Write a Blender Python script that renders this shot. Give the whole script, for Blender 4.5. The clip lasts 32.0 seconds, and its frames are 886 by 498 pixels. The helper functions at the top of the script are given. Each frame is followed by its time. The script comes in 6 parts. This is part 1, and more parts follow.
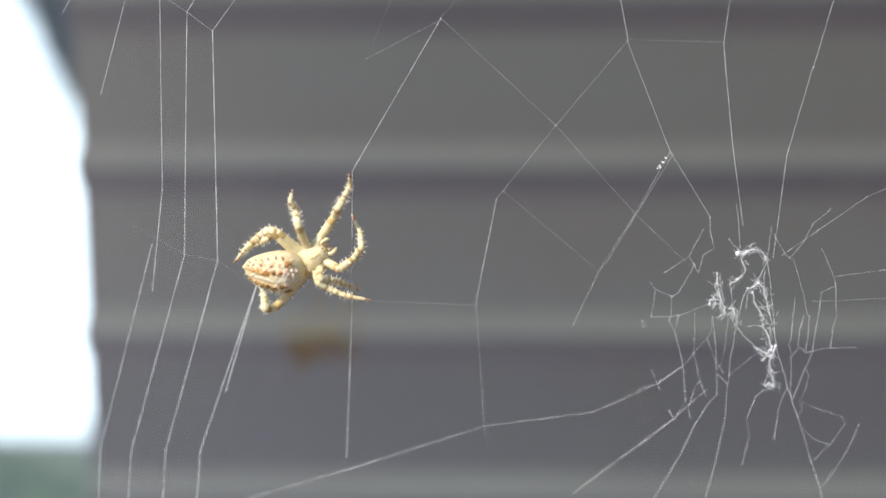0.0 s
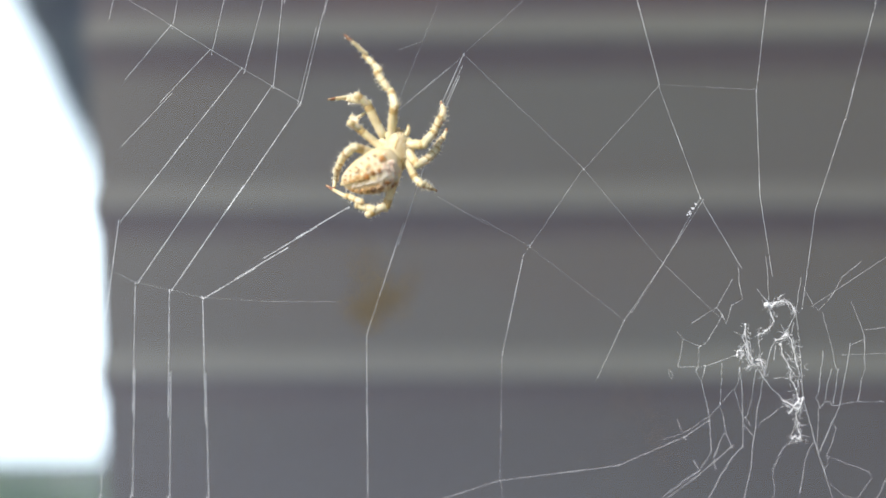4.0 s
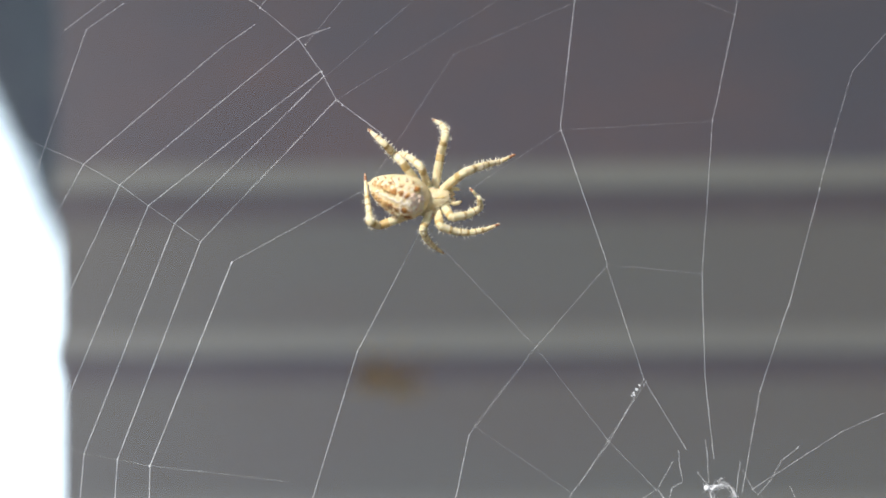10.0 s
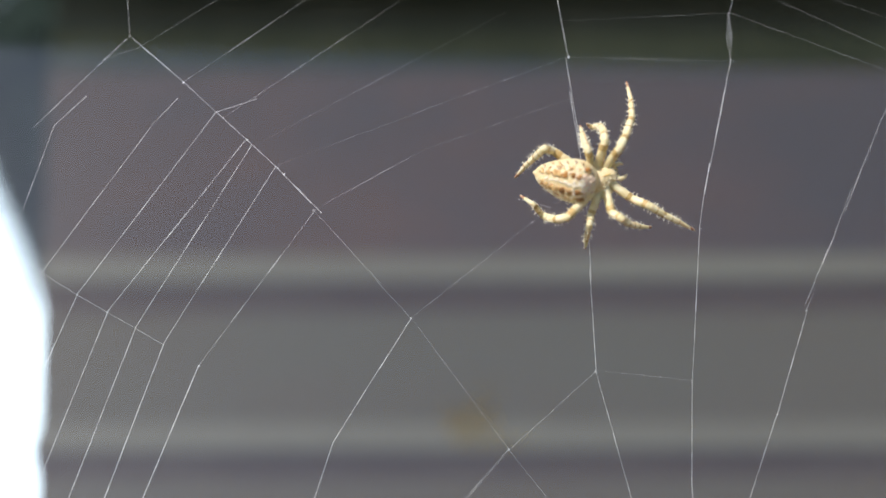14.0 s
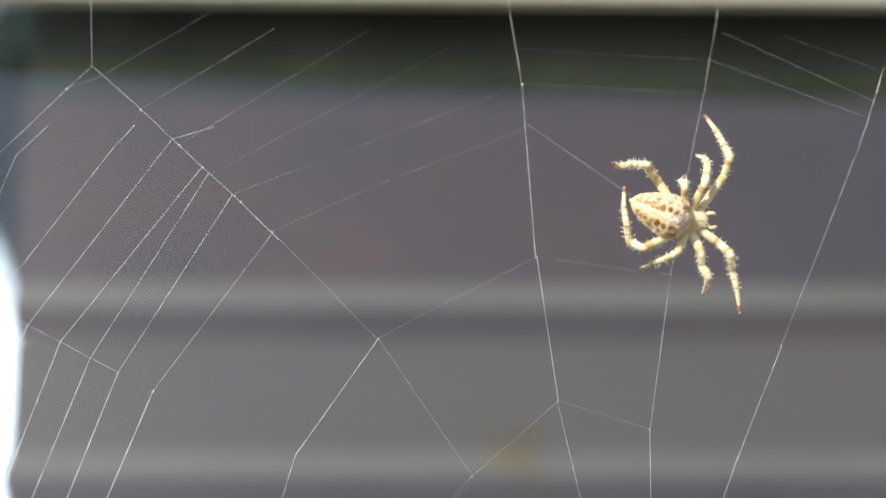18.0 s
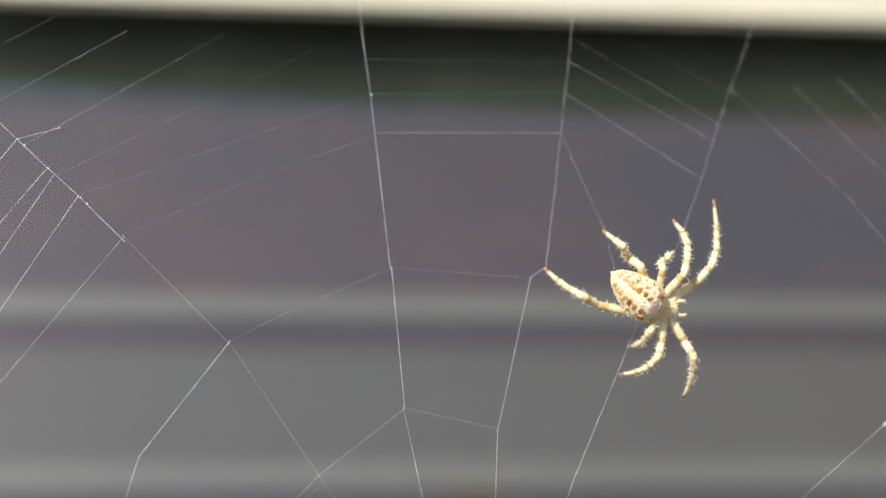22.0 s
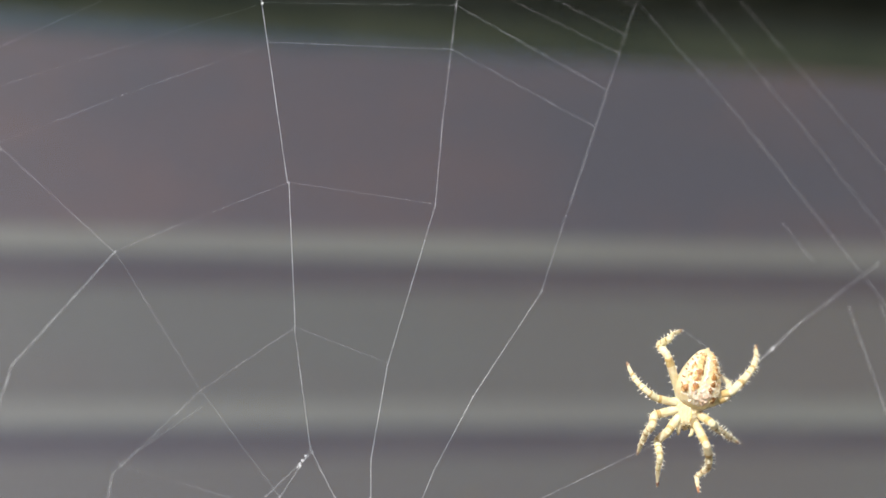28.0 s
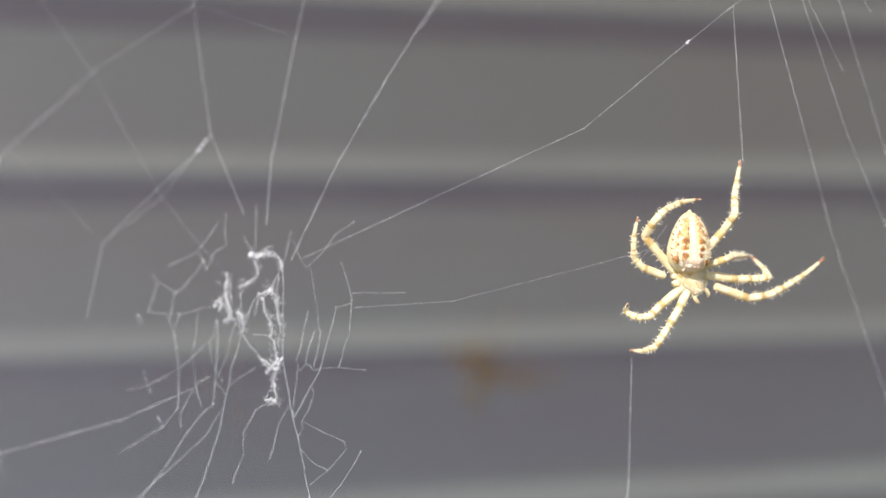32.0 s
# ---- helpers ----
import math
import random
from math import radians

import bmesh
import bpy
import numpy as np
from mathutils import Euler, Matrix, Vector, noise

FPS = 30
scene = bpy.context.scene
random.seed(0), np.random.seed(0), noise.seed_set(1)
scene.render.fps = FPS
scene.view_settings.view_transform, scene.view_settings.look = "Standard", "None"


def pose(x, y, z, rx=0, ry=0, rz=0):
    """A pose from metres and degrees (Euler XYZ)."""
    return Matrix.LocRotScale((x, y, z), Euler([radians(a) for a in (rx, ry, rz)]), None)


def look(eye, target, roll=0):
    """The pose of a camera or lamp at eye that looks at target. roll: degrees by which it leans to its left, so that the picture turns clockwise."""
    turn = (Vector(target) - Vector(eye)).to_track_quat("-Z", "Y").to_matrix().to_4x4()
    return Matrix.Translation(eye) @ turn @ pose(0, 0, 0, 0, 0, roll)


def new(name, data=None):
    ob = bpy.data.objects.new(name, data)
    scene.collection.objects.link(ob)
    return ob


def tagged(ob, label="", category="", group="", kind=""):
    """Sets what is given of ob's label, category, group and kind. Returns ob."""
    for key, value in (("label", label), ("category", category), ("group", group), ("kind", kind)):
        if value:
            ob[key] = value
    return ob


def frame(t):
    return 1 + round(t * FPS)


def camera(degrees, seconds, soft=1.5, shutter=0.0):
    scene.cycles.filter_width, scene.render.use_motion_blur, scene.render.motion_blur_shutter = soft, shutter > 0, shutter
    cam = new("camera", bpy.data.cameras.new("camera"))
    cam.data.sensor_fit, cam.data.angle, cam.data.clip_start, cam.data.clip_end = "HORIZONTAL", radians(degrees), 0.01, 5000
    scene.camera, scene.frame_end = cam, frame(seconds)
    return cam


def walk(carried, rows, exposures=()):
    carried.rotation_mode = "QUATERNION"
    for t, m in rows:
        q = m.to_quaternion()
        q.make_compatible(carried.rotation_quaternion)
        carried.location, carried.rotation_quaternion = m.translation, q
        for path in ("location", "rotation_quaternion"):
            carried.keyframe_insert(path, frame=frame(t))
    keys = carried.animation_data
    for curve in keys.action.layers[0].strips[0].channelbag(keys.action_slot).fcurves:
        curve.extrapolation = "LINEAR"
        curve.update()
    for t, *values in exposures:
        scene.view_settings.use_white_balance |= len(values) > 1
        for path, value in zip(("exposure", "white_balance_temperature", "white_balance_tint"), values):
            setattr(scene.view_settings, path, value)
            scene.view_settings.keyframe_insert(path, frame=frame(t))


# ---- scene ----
cam = camera(50.0, 32.0, soft=1.6)
cam.data.dof.use_dof = True
cam.data.dof.focus_distance = 0.1285
cam.data.dof.aperture_fstop = 4.4
MM = 0.001
PATH = [
    (0, pose(0.00012, -0.13040, 0.00005, 83.23, 0.00, 1.04) @ pose(0, 0, 0, 0, 0, -0.02)),
    (0.5, pose(-0.00297, -0.13101, -0.00059, 83.36, 0.00, 1.25) @ pose(0, 0, 0, 0, 0, -0.23)),
    (1, pose(-0.00229, -0.13102, -0.00194, 83.31, 0.00, 1.08) @ pose(0, 0, 0, 0, 0, -0.25)),
    (1.5, pose(-0.00144, -0.13032, 0.00022, 83.69, 0.00, 1.03) @ pose(0, 0, 0, 0, 0, -0.24)),
    (2, pose(-0.00066, -0.12987, 0.00016, 83.55, 0.00, 1.08) @ pose(0, 0, 0, 0, 0, -0.17)),
    (2.5, pose(-0.00115, -0.12963, 0.00014, 83.47, 0.00, 1.27) @ pose(0, 0, 0, 0, 0, -0.16)),
    (3, pose(-0.00141, -0.12941, 0.00216, 83.66, 0.00, 1.07) @ pose(0, 0, 0, 0, 0, -0.18)),
    (3.5, pose(-0.00202, -0.12937, 0.00494, 84.45, 0.00, 1.24) @ pose(0, 0, 0, 0, 0, -0.20)),
    (5.5, pose(-0.00655, -0.12951, 0.00484, 84.13, 0.00, 0.51) @ pose(0, 0, 0, 0, 0, -0.27)),
    (6, pose(-0.00530, -0.12957, 0.00595, 84.24, 0.00, 0.28) @ pose(0, 0, 0, 0, 0, -0.38)),
    (6.5, pose(-0.00300, -0.12931, 0.00923, 85.96, 0.00, -0.18) @ pose(0, 0, 0, 0, 0, -0.44)),
    (7, pose(-0.00165, -0.12994, 0.01144, 87.10, 0.00, -0.48) @ pose(0, 0, 0, 0, 0, -0.42)),
    (7.5, pose(-0.00263, -0.13014, 0.01102, 87.59, 0.00, -0.13) @ pose(0, 0, 0, 0, 0, -0.39)),
    (8, pose(-0.00266, -0.13037, 0.01114, 88.09, 0.00, 0.08) @ pose(0, 0, 0, 0, 0, -0.34)),
    (8.5, pose(-0.00254, -0.13084, 0.01499, 89.41, 0.00, -0.03) @ pose(0, 0, 0, 0, 0, -0.34)),
    (9, pose(-0.00221, -0.13111, 0.01537, 90.62, 0.00, -0.22) @ pose(0, 0, 0, 0, 0, -0.42)),
    (9.5, pose(-0.00010, -0.13107, 0.01707, 90.31, 0.00, -0.35) @ pose(0, 0, 0, 0, 0, -0.38)),
    (10, pose(0.00122, -0.13078, 0.01685, 90.28, 0.00, 0.10) @ pose(0, 0, 0, 0, 0, -0.36)),
    (10.5, pose(0.00152, -0.13045, 0.01706, 89.92, 0.00, -0.11) @ pose(0, 0, 0, 0, 0, -0.38)),
    (11, pose(0.00224, -0.13039, 0.01802, 89.82, 0.00, 0.34) @ pose(0, 0, 0, 0, 0, -0.42)),
    (11.5, pose(0.00099, -0.13070, 0.01886, 89.70, 0.00, -0.08) @ pose(0, 0, 0, 0, 0, -0.35)),
    (12, pose(0.00092, -0.13062, 0.02086, 89.92, 0.00, 0.06) @ pose(0, 0, 0, 0, 0, -0.17)),
    (12.5, pose(0.00104, -0.12910, 0.02007, 90.30, 0.00, 0.42) @ pose(0, 0, 0, 0, 0, -0.09)),
    (13, pose(-0.00014, -0.12915, 0.01705, 90.51, 0.00, 0.77) @ pose(0, 0, 0, 0, 0, -0.07)),
    (13.5, pose(0.00079, -0.12866, 0.01870, 92.63, 0.00, 0.63) @ pose(0, 0, 0, 0, 0, -0.12)),
    (14, pose(0.00394, -0.12873, 0.02025, 95.00, 0.00, -0.00) @ pose(0, 0, 0, 0, 0, -0.21)),
    (14.5, pose(0.00593, -0.12929, 0.02321, 94.92, 0.00, -0.70) @ pose(0, 0, 0, 0, 0, -0.27)),
    (16.5, pose(0.00844, -0.13071, 0.02496, 96.54, 0.00, -1.49) @ pose(0, 0, 0, 0, 0, -0.12)),
    (17, pose(0.00630, -0.13027, 0.02271, 97.37, 0.00, -1.06) @ pose(0, 0, 0, 0, 0, 0.12)),
    (17.5, pose(0.00650, -0.12981, 0.02415, 96.37, 0.00, -0.98) @ pose(0, 0, 0, 0, 0, 0.21)),
    (18, pose(0.00726, -0.12927, 0.02202, 96.28, 0.00, -0.74) @ pose(0, 0, 0, 0, 0, 0.13)),
    (18.5, pose(0.00716, -0.12852, 0.02089, 95.57, 0.00, -0.36) @ pose(0, 0, 0, 0, 0, 0.14)),
    (19, pose(0.00792, -0.12807, 0.01855, 96.16, 0.00, 0.17) @ pose(0, 0, 0, 0, 0, 0.09)),
    (19.5, pose(0.00628, -0.12797, 0.01811, 95.44, 0.00, -0.44) @ pose(0, 0, 0, 0, 0, 0.03)),
    (20, pose(0.00837, -0.12814, 0.01843, 96.62, 0.00, -1.41) @ pose(0, 0, 0, 0, 0, 0.03)),
    (20.5, pose(0.01559, -0.12918, 0.02193, 97.50, 0.00, -2.94) @ pose(0, 0, 0, 0, 0, -0.01)),
    (21, pose(0.01904, -0.13050, 0.02170, 97.44, 0.00, -3.91) @ pose(0, 0, 0, 0, 0, 0.02)),
    (21.5, pose(0.01875, -0.13060, 0.02255, 96.92, 0.00, -4.33) @ pose(0, 0, 0, 0, 0, 0.08)),
    (22, pose(0.01949, -0.13053, 0.02076, 97.14, 0.00, -4.34) @ pose(0, 0, 0, 0, 0, 0.09)),
    (22.5, pose(0.01914, -0.13037, 0.02085, 97.09, 0.00, -4.64) @ pose(0, 0, 0, 0, 0, 0.06)),
    (23, pose(0.01999, -0.12911, 0.01721, 97.71, 0.00, -4.65) @ pose(0, 0, 0, 0, 0, -0.01)),
    (23.5, pose(0.02068, -0.12931, 0.01765, 96.67, 0.00, -5.46) @ pose(0, 0, 0, 0, 0, -0.12)),
    (24, pose(0.02049, -0.12905, 0.01553, 96.90, 0.00, -5.80) @ pose(0, 0, 0, 0, 0, -0.08)),
    (24.5, pose(0.02127, -0.12921, 0.01673, 95.87, 0.00, -6.24) @ pose(0, 0, 0, 0, 0, 0.02)),
    (25, pose(0.02270, -0.12920, 0.01623, 95.88, 0.00, -6.62) @ pose(0, 0, 0, 0, 0, 0.00)),
    (25.5, pose(0.02242, -0.12897, 0.01737, 95.28, 0.00, -6.96) @ pose(0, 0, 0, 0, 0, 0.15)),
    (27.5, pose(0.02509, -0.12886, 0.01459, 95.40, 0.00, -7.66) @ pose(0, 0, 0, 0, 0, 0.59)),
    (28, pose(0.02648, -0.12852, 0.01428, 95.22, 0.00, -7.84) @ pose(0, 0, 0, 0, 0, 0.62)),
    (28.5, pose(0.02563, -0.12873, 0.01411, 95.10, 0.00, -7.85) @ pose(0, 0, 0, 0, 0, 0.62)),
    (29, pose(0.02613, -0.12823, 0.01384, 94.69, 0.00, -7.93) @ pose(0, 0, 0, 0, 0, 0.65)),
    (29.5, pose(0.02667, -0.12764, 0.00864, 92.91, 0.00, -8.04) @ pose(0, 0, 0, 0, 0, 0.62)),
    (30, pose(0.02870, -0.12718, 0.00788, 90.61, 0.00, -8.58) @ pose(0, 0, 0, 0, 0, 0.56)),
    (30.5, pose(0.03056, -0.12659, 0.00647, 89.90, 0.00, -9.19) @ pose(0, 0, 0, 0, 0, 0.60)),
    (31, pose(0.03032, -0.12524, 0.00369, 87.91, 0.00, -9.10) @ pose(0, 0, 0, 0, 0, 0.60)),
    (31.5, pose(0.03285, -0.12424, -0.00129, 86.91, 0.00, -10.20) @ pose(0, 0, 0, 0, 0, 0.63)),
    (32, pose(0.03492, -0.12366, -0.00338, 84.61, 0.00, -10.62) @ pose(0, 0, 0, 0, 0, 0.63)),
]

walk(cam, PATH, [(0.0, 0.62, 6500, 10), (6.0, 0.68, 6500, 10), (9.0, 0.62, 6500, 10), (13.0, 0.61, 6500, 10), (14.0, 0.57, 6500, 10), (17.0, 0.80, 6550, 10), (23.0, 0.82, 6600, 11), (28.0, 0.82, 6600, 11), (30.0, 0.84, 6600, 11), (32.0, 0.92, 6600, 13)])

# ---- light: clear day, high sun on the near side of the web ----
SUN_FROM = Vector((-0.50, -0.62, 0.60)).normalized()
world = bpy.data.worlds.new("sky")
scene.world = world
world.use_nodes = True
wn = world.node_tree.nodes
sky = wn.new("ShaderNodeTexSky")
sky.sky_type, sky.sun_disc = "NISHITA", False
sky.dust_density, sky.ozone_density = 0.6, 1.0
sky.sun_elevation = math.asin(SUN_FROM.z)
sky.sun_rotation = math.atan2(SUN_FROM.x, SUN_FROM.y)
world.node_tree.links.new(sky.outputs[0], wn["Background"].inputs[0])
wn["Background"].inputs[1].default_value = 0.10
sun_data = bpy.data.lights.new("sun", "SUN")
sun_data.energy, sun_data.angle, sun_data.color = 4.0, radians(0.6), (1.0, 0.96, 0.90)
sun = new("sun", sun_data)
sun.matrix_world = look(SUN_FROM, (0, 0, 0))
scene.view_settings.exposure = 0.72


# ---- materials ----
def material(name, colour, rough=0.6, second=None, scale=80.0, detail=6.0, bump=0.0, bump_scale=None, metal=0.0, spec=0.5,
             stretch=(1, 1, 1), low=0.38, high=0.62, coat=0.0, per_piece=0.0, sub=0.0, thin=None):
    m = bpy.data.materials.new(name)
    m.use_nodes = True
    n, l = m.node_tree.nodes, m.node_tree.links
    b = n["Principled BSDF"]
    b.inputs["Base Color"].default_value = (*colour, 1)
    b.inputs["Roughness"].default_value, b.inputs["Metallic"].default_value = rough, metal
    b.inputs["Specular IOR Level"].default_value, b.inputs["Coat Weight"].default_value = spec, coat
    if sub:
        b.inputs["Subsurface Weight"].default_value = sub
        b.inputs["Subsurface Radius"].default_value = (0.9, 0.6, 0.35)
        b.inputs["Subsurface Scale"].default_value = 0.0006
    co = n.new("ShaderNodeTexCoord")
    mp = n.new("ShaderNodeMapping")
    mp.inputs["Scale"].default_value = stretch
    l.new(co.outputs["Object"], mp.inputs["Vector"])
    if second:
        big, small = n.new("ShaderNodeTexNoise"), n.new("ShaderNodeTexNoise")
        big.inputs["Scale"].default_value, big.inputs["Detail"].default_value = scale, detail
        small.inputs["Scale"].default_value, small.inputs["Detail"].default_value = scale * 9, 3
        l.new(mp.outputs[0], big.inputs["Vector"])
        l.new(mp.outputs[0], small.inputs["Vector"])
        add = n.new("ShaderNodeMath")
        add.operation = "MULTIPLY_ADD"
        add.inputs[1].default_value, add.inputs[2].default_value = 0.25, 0.0
        l.new(small.outputs[0], add.inputs[0])
        add2 = n.new("ShaderNodeMath")
        add2.operation = "MULTIPLY_ADD"
        add2.inputs[1].default_value = 0.75
        l.new(big.outputs[0], add2.inputs[0])
        l.new(add.outputs[0], add2.inputs[2])
        ramp = n.new("ShaderNodeValToRGB")
        ramp.color_ramp.elements[0].position, ramp.color_ramp.elements[1].position = low, high
        ramp.color_ramp.elements[0].color, ramp.color_ramp.elements[1].color = (*colour, 1), (*second, 1)
        l.new(add2.outputs[0], ramp.inputs[0])
        last = ramp.outputs[0]
        if per_piece:
            info, hsv = n.new("ShaderNodeObjectInfo"), n.new("ShaderNodeHueSaturation")
            rng = n.new("ShaderNodeMapRange")
            rng.inputs["To Min"].default_value, rng.inputs["To Max"].default_value = 1 - per_piece, 1 + per_piece
            l.new(info.outputs["Random"], rng.inputs["Value"])
            l.new(rng.outputs[0], hsv.inputs["Value"])
            l.new(last, hsv.inputs["Color"])
            last = hsv.outputs[0]
        l.new(last, b.inputs["Base Color"])
    if bump:
        bn, bp = n.new("ShaderNodeTexNoise"), n.new("ShaderNodeBump")
        bn.inputs["Scale"].default_value, bn.inputs["Detail"].default_value = bump_scale or scale * 4, 4
        bp.inputs["Strength"].default_value, bp.inputs["Distance"].default_value = bump, 0.0002
        l.new(mp.outputs[0], bn.inputs["Vector"])
        l.new(bn.outputs[0], bp.inputs["Height"])
        l.new(bp.outputs[0], b.inputs["Normal"])
    if thin:
        # light shines through the thin pale skin
        glow, mix = n.new("ShaderNodeBsdfTranslucent"), n.new("ShaderNodeMixShader")
        glow.inputs["Color"].default_value = (*thin, 1)
        mix.inputs[0].default_value = 0.22
        l.new(b.outputs[0], mix.inputs[1])
        l.new(glow.outputs[0], mix.inputs[2])
        l.new(mix.outputs[0], n["Material Output"].inputs["Surface"])
    return m


SLAT = material("grey_slat_paint", (0.075, 0.061, 0.042), 0.8, (0.075, 0.068, 0.049), 9, stretch=(1, 1, 3), spec=0.2)
# darker and browner than SLAT, for the lowest slats
SLAT_LOW = material("dark_brown_slat_paint", (0.053, 0.039, 0.027), 0.8, (0.056, 0.046, 0.032), 9, stretch=(1, 1, 3), spec=0.2)
# light caught by the slat lips, put into a lighter grey
LIP = material("lit_lip_grey", (0.081, 0.074, 0.056), 0.75, (0.090, 0.085, 0.064), 12, stretch=(1, 1, 3), spec=0.2)
# purple-grey of the shade below each lip, put into the colour
LIP_SHADE = material("purple_grey_lip_shade", (0.094, 0.066, 0.050), 0.8, (0.106, 0.078, 0.060), 30, spec=0.2)
# head board colour: purple-brown blotches, darker than the slats
HEAD_BOARD = material("blotched_purple_brown_board", (0.046, 0.038, 0.034), 0.8, (0.067, 0.043, 0.032), 14, stretch=(1, 1, 2.2), spec=0.2)
# the beam's shadow put into colour: olive at its edge, darker above
FADE_OLIVE = material("olive_shadow_edge", (0.102, 0.112, 0.076), 0.9, (0.149, 0.155, 0.103), 25, bump=0.3, bump_scale=500, spec=0.08)
SHADE = material("dark_shadow_tone", (0.071, 0.080, 0.069), 0.9, (0.101, 0.110, 0.099), 25, bump=0.3, bump_scale=500, spec=0.08)
CREAM = material("cream_gloss_paint", (0.49, 0.455, 0.345), 0.45, (0.53, 0.49, 0.375), 30, bump=0.05, bump_scale=1200)
SILK = material("spider_silk", (0.80, 0.82, 0.84), 0.35, spec=0.8, thin=(0.80, 0.84, 0.88))
TUFT = material("matted_white_silk", (0.85, 0.85, 0.86), 0.7, (0.72, 0.73, 0.75), 900, thin=(0.80, 0.84, 0.88))
RENDER_WHITE = material("white_rendered_wall", (0.86, 0.89, 0.92), 0.8, (0.80, 0.84, 0.88), 3, bump=0.1)
HEDGE = material("dark_hedge_leaf", (0.018, 0.040, 0.036), 0.7, (0.040, 0.075, 0.060), 14)
LAWN = material("lawn_grass", (0.06, 0.12, 0.035), 0.8, (0.10, 0.17, 0.05), 8, bump=0.4)
GROUND = material("garden_soil_and_moss", (0.045, 0.045, 0.03), 0.9, (0.075, 0.07, 0.05), 6, bump=0.3)
BRICK = material("red_brick_wall", (0.28, 0.13, 0.10), 0.85, (0.36, 0.19, 0.15), 7, bump=0.3)
ABDOMEN = material("cream_abdomen_cuticle", (0.74, 0.58, 0.31), 0.5, (0.87, 0.76, 0.50), 700, bump=0.9, bump_scale=3200, sub=0.25, thin=(0.9, 0.75, 0.38))
PALE_SKIN = material("pale_cream_granule", (0.88, 0.80, 0.60), 0.5, (0.80, 0.70, 0.48), 1500, sub=0.2)
PALE_MARK = material("faint_tan_mark", (0.46, 0.26, 0.09), 0.6, (0.66, 0.45, 0.20), 2400)
MARK = material("tan_abdomen_mark", (0.15, 0.055, 0.012), 0.6, (0.40, 0.17, 0.035), 1500)
AMBER = material("amber_cuticle", (0.58, 0.37, 0.12), 0.4, (0.72, 0.52, 0.22), 1300, sub=0.2)
PINK = material("pinkish_skin", (0.84, 0.64, 0.48), 0.6, (0.78, 0.54, 0.38), 1800)
WHITE_MARK = material("white_cross_mark", (0.86, 0.80, 0.70), 0.6, (0.70, 0.60, 0.50), 1500)
SHELL = material("straw_carapace", (0.72, 0.56, 0.30), 0.45, (0.84, 0.72, 0.48), 1100, bump=0.4, bump_scale=4000, sub=0.2, thin=(0.9, 0.75, 0.38))
LEG = material("straw_leg_cuticle", (0.70, 0.58, 0.32), 0.45, (0.86, 0.78, 0.54), 1100, bump=0.4, bump_scale=5000, sub=0.25, thin=(0.9, 0.75, 0.38))
RING = material("tan_leg_ring", (0.40, 0.26, 0.09), 0.5, (0.56, 0.41, 0.18), 1200, sub=0.2)
EYE = material("black_eye", (0.012, 0.010, 0.010), 0.15)
TIP = material("red_brown_claw", (0.25, 0.095, 0.04), 0.5, (0.36, 0.17, 0.08), 1500)
BRISTLE = material("pale_bristle", (0.90, 0.84, 0.66), 0.5)
GLASS = bpy.data.materials.new("window_glass")
GLASS.use_nodes = True
gn, gl = GLASS.node_tree.nodes, GLASS.node_tree.links
gn.remove(gn["Principled BSDF"])
clear, shine, both = gn.new("ShaderNodeBsdfTransparent"), gn.new("ShaderNodeBsdfGlossy"), gn.new("ShaderNodeMixShader")
shine.inputs["Roughness"].default_value = 0.0
both.inputs[0].default_value = 0.08
gl.new(clear.outputs[0], both.inputs[1])
gl.new(shine.outputs[0], both.inputs[2])
gl.new(both.outputs[0], gn["Material Output"].inputs["Surface"])


# ---- mesh helpers ----
def mesh_of(bm, name, mat, smooth=False):
    me = bpy.data.meshes.new(name)
    bm.to_mesh(me)
    bm.free()
    me.materials.append(mat)
    if smooth:
        me.polygons.foreach_set("use_smooth", [True] * len(me.polygons))
    return me


def part(name, bm, mat, parent=None, label="", smooth=False):
    ob = new(name, bm if isinstance(bm, bpy.types.Mesh) else mesh_of(bm, name, mat, smooth))
    if parent:
        ob.parent = parent
    if label:
        ob["label"] = label
    return ob


def extrude_x(profile, x0, x1, steps=1):
    """A bar along x with a closed profile of (y, z)."""
    bm = bmesh.new()
    rings = []
    for s in range(steps + 1):
        x = x0 + (x1 - x0) * s / steps
        rings.append([bm.verts.new((x, y, z)) for y, z in profile])
    n = len(profile)
    for a, b in zip(rings, rings[1:]):
        for k in range(n):
            bm.faces.new((a[k], b[k], b[(k + 1) % n], a[(k + 1) % n]))
    bm.faces.new(rings[0])
    bm.faces.new(rings[-1][::-1])
    bmesh.ops.recalc_face_normals(bm, faces=bm.faces)
    return bm


def box(x0, x1, y0, y1, z0, z1, bevel=0.0):
    bm = bmesh.new()
    bmesh.ops.create_cube(bm, size=1)
    bmesh.ops.transform(bm, verts=bm.verts, matrix=Matrix.LocRotScale(((x0 + x1) / 2, (y0 + y1) / 2, (z0 + z1) / 2), None, (x1 - x0, y1 - y0, z1 - z0)))
    if bevel:
        bmesh.ops.bevel(bm, geom=bm.edges[:], offset=bevel, segments=2, affect="EDGES")
    return bm


# ---- the window behind the web: slats, recess, head ----
YB = 0.105
BANDS = (0.0350, -0.0055, -0.0475, -0.0897, -0.132)
LEFT, RIGHT = -0.0948, 0.36
blind = tagged(new("slatted_shutter"), "grey painted slatted shutter with purplish painted shade under its lips, behind the glass", "shutter", kind="structure")


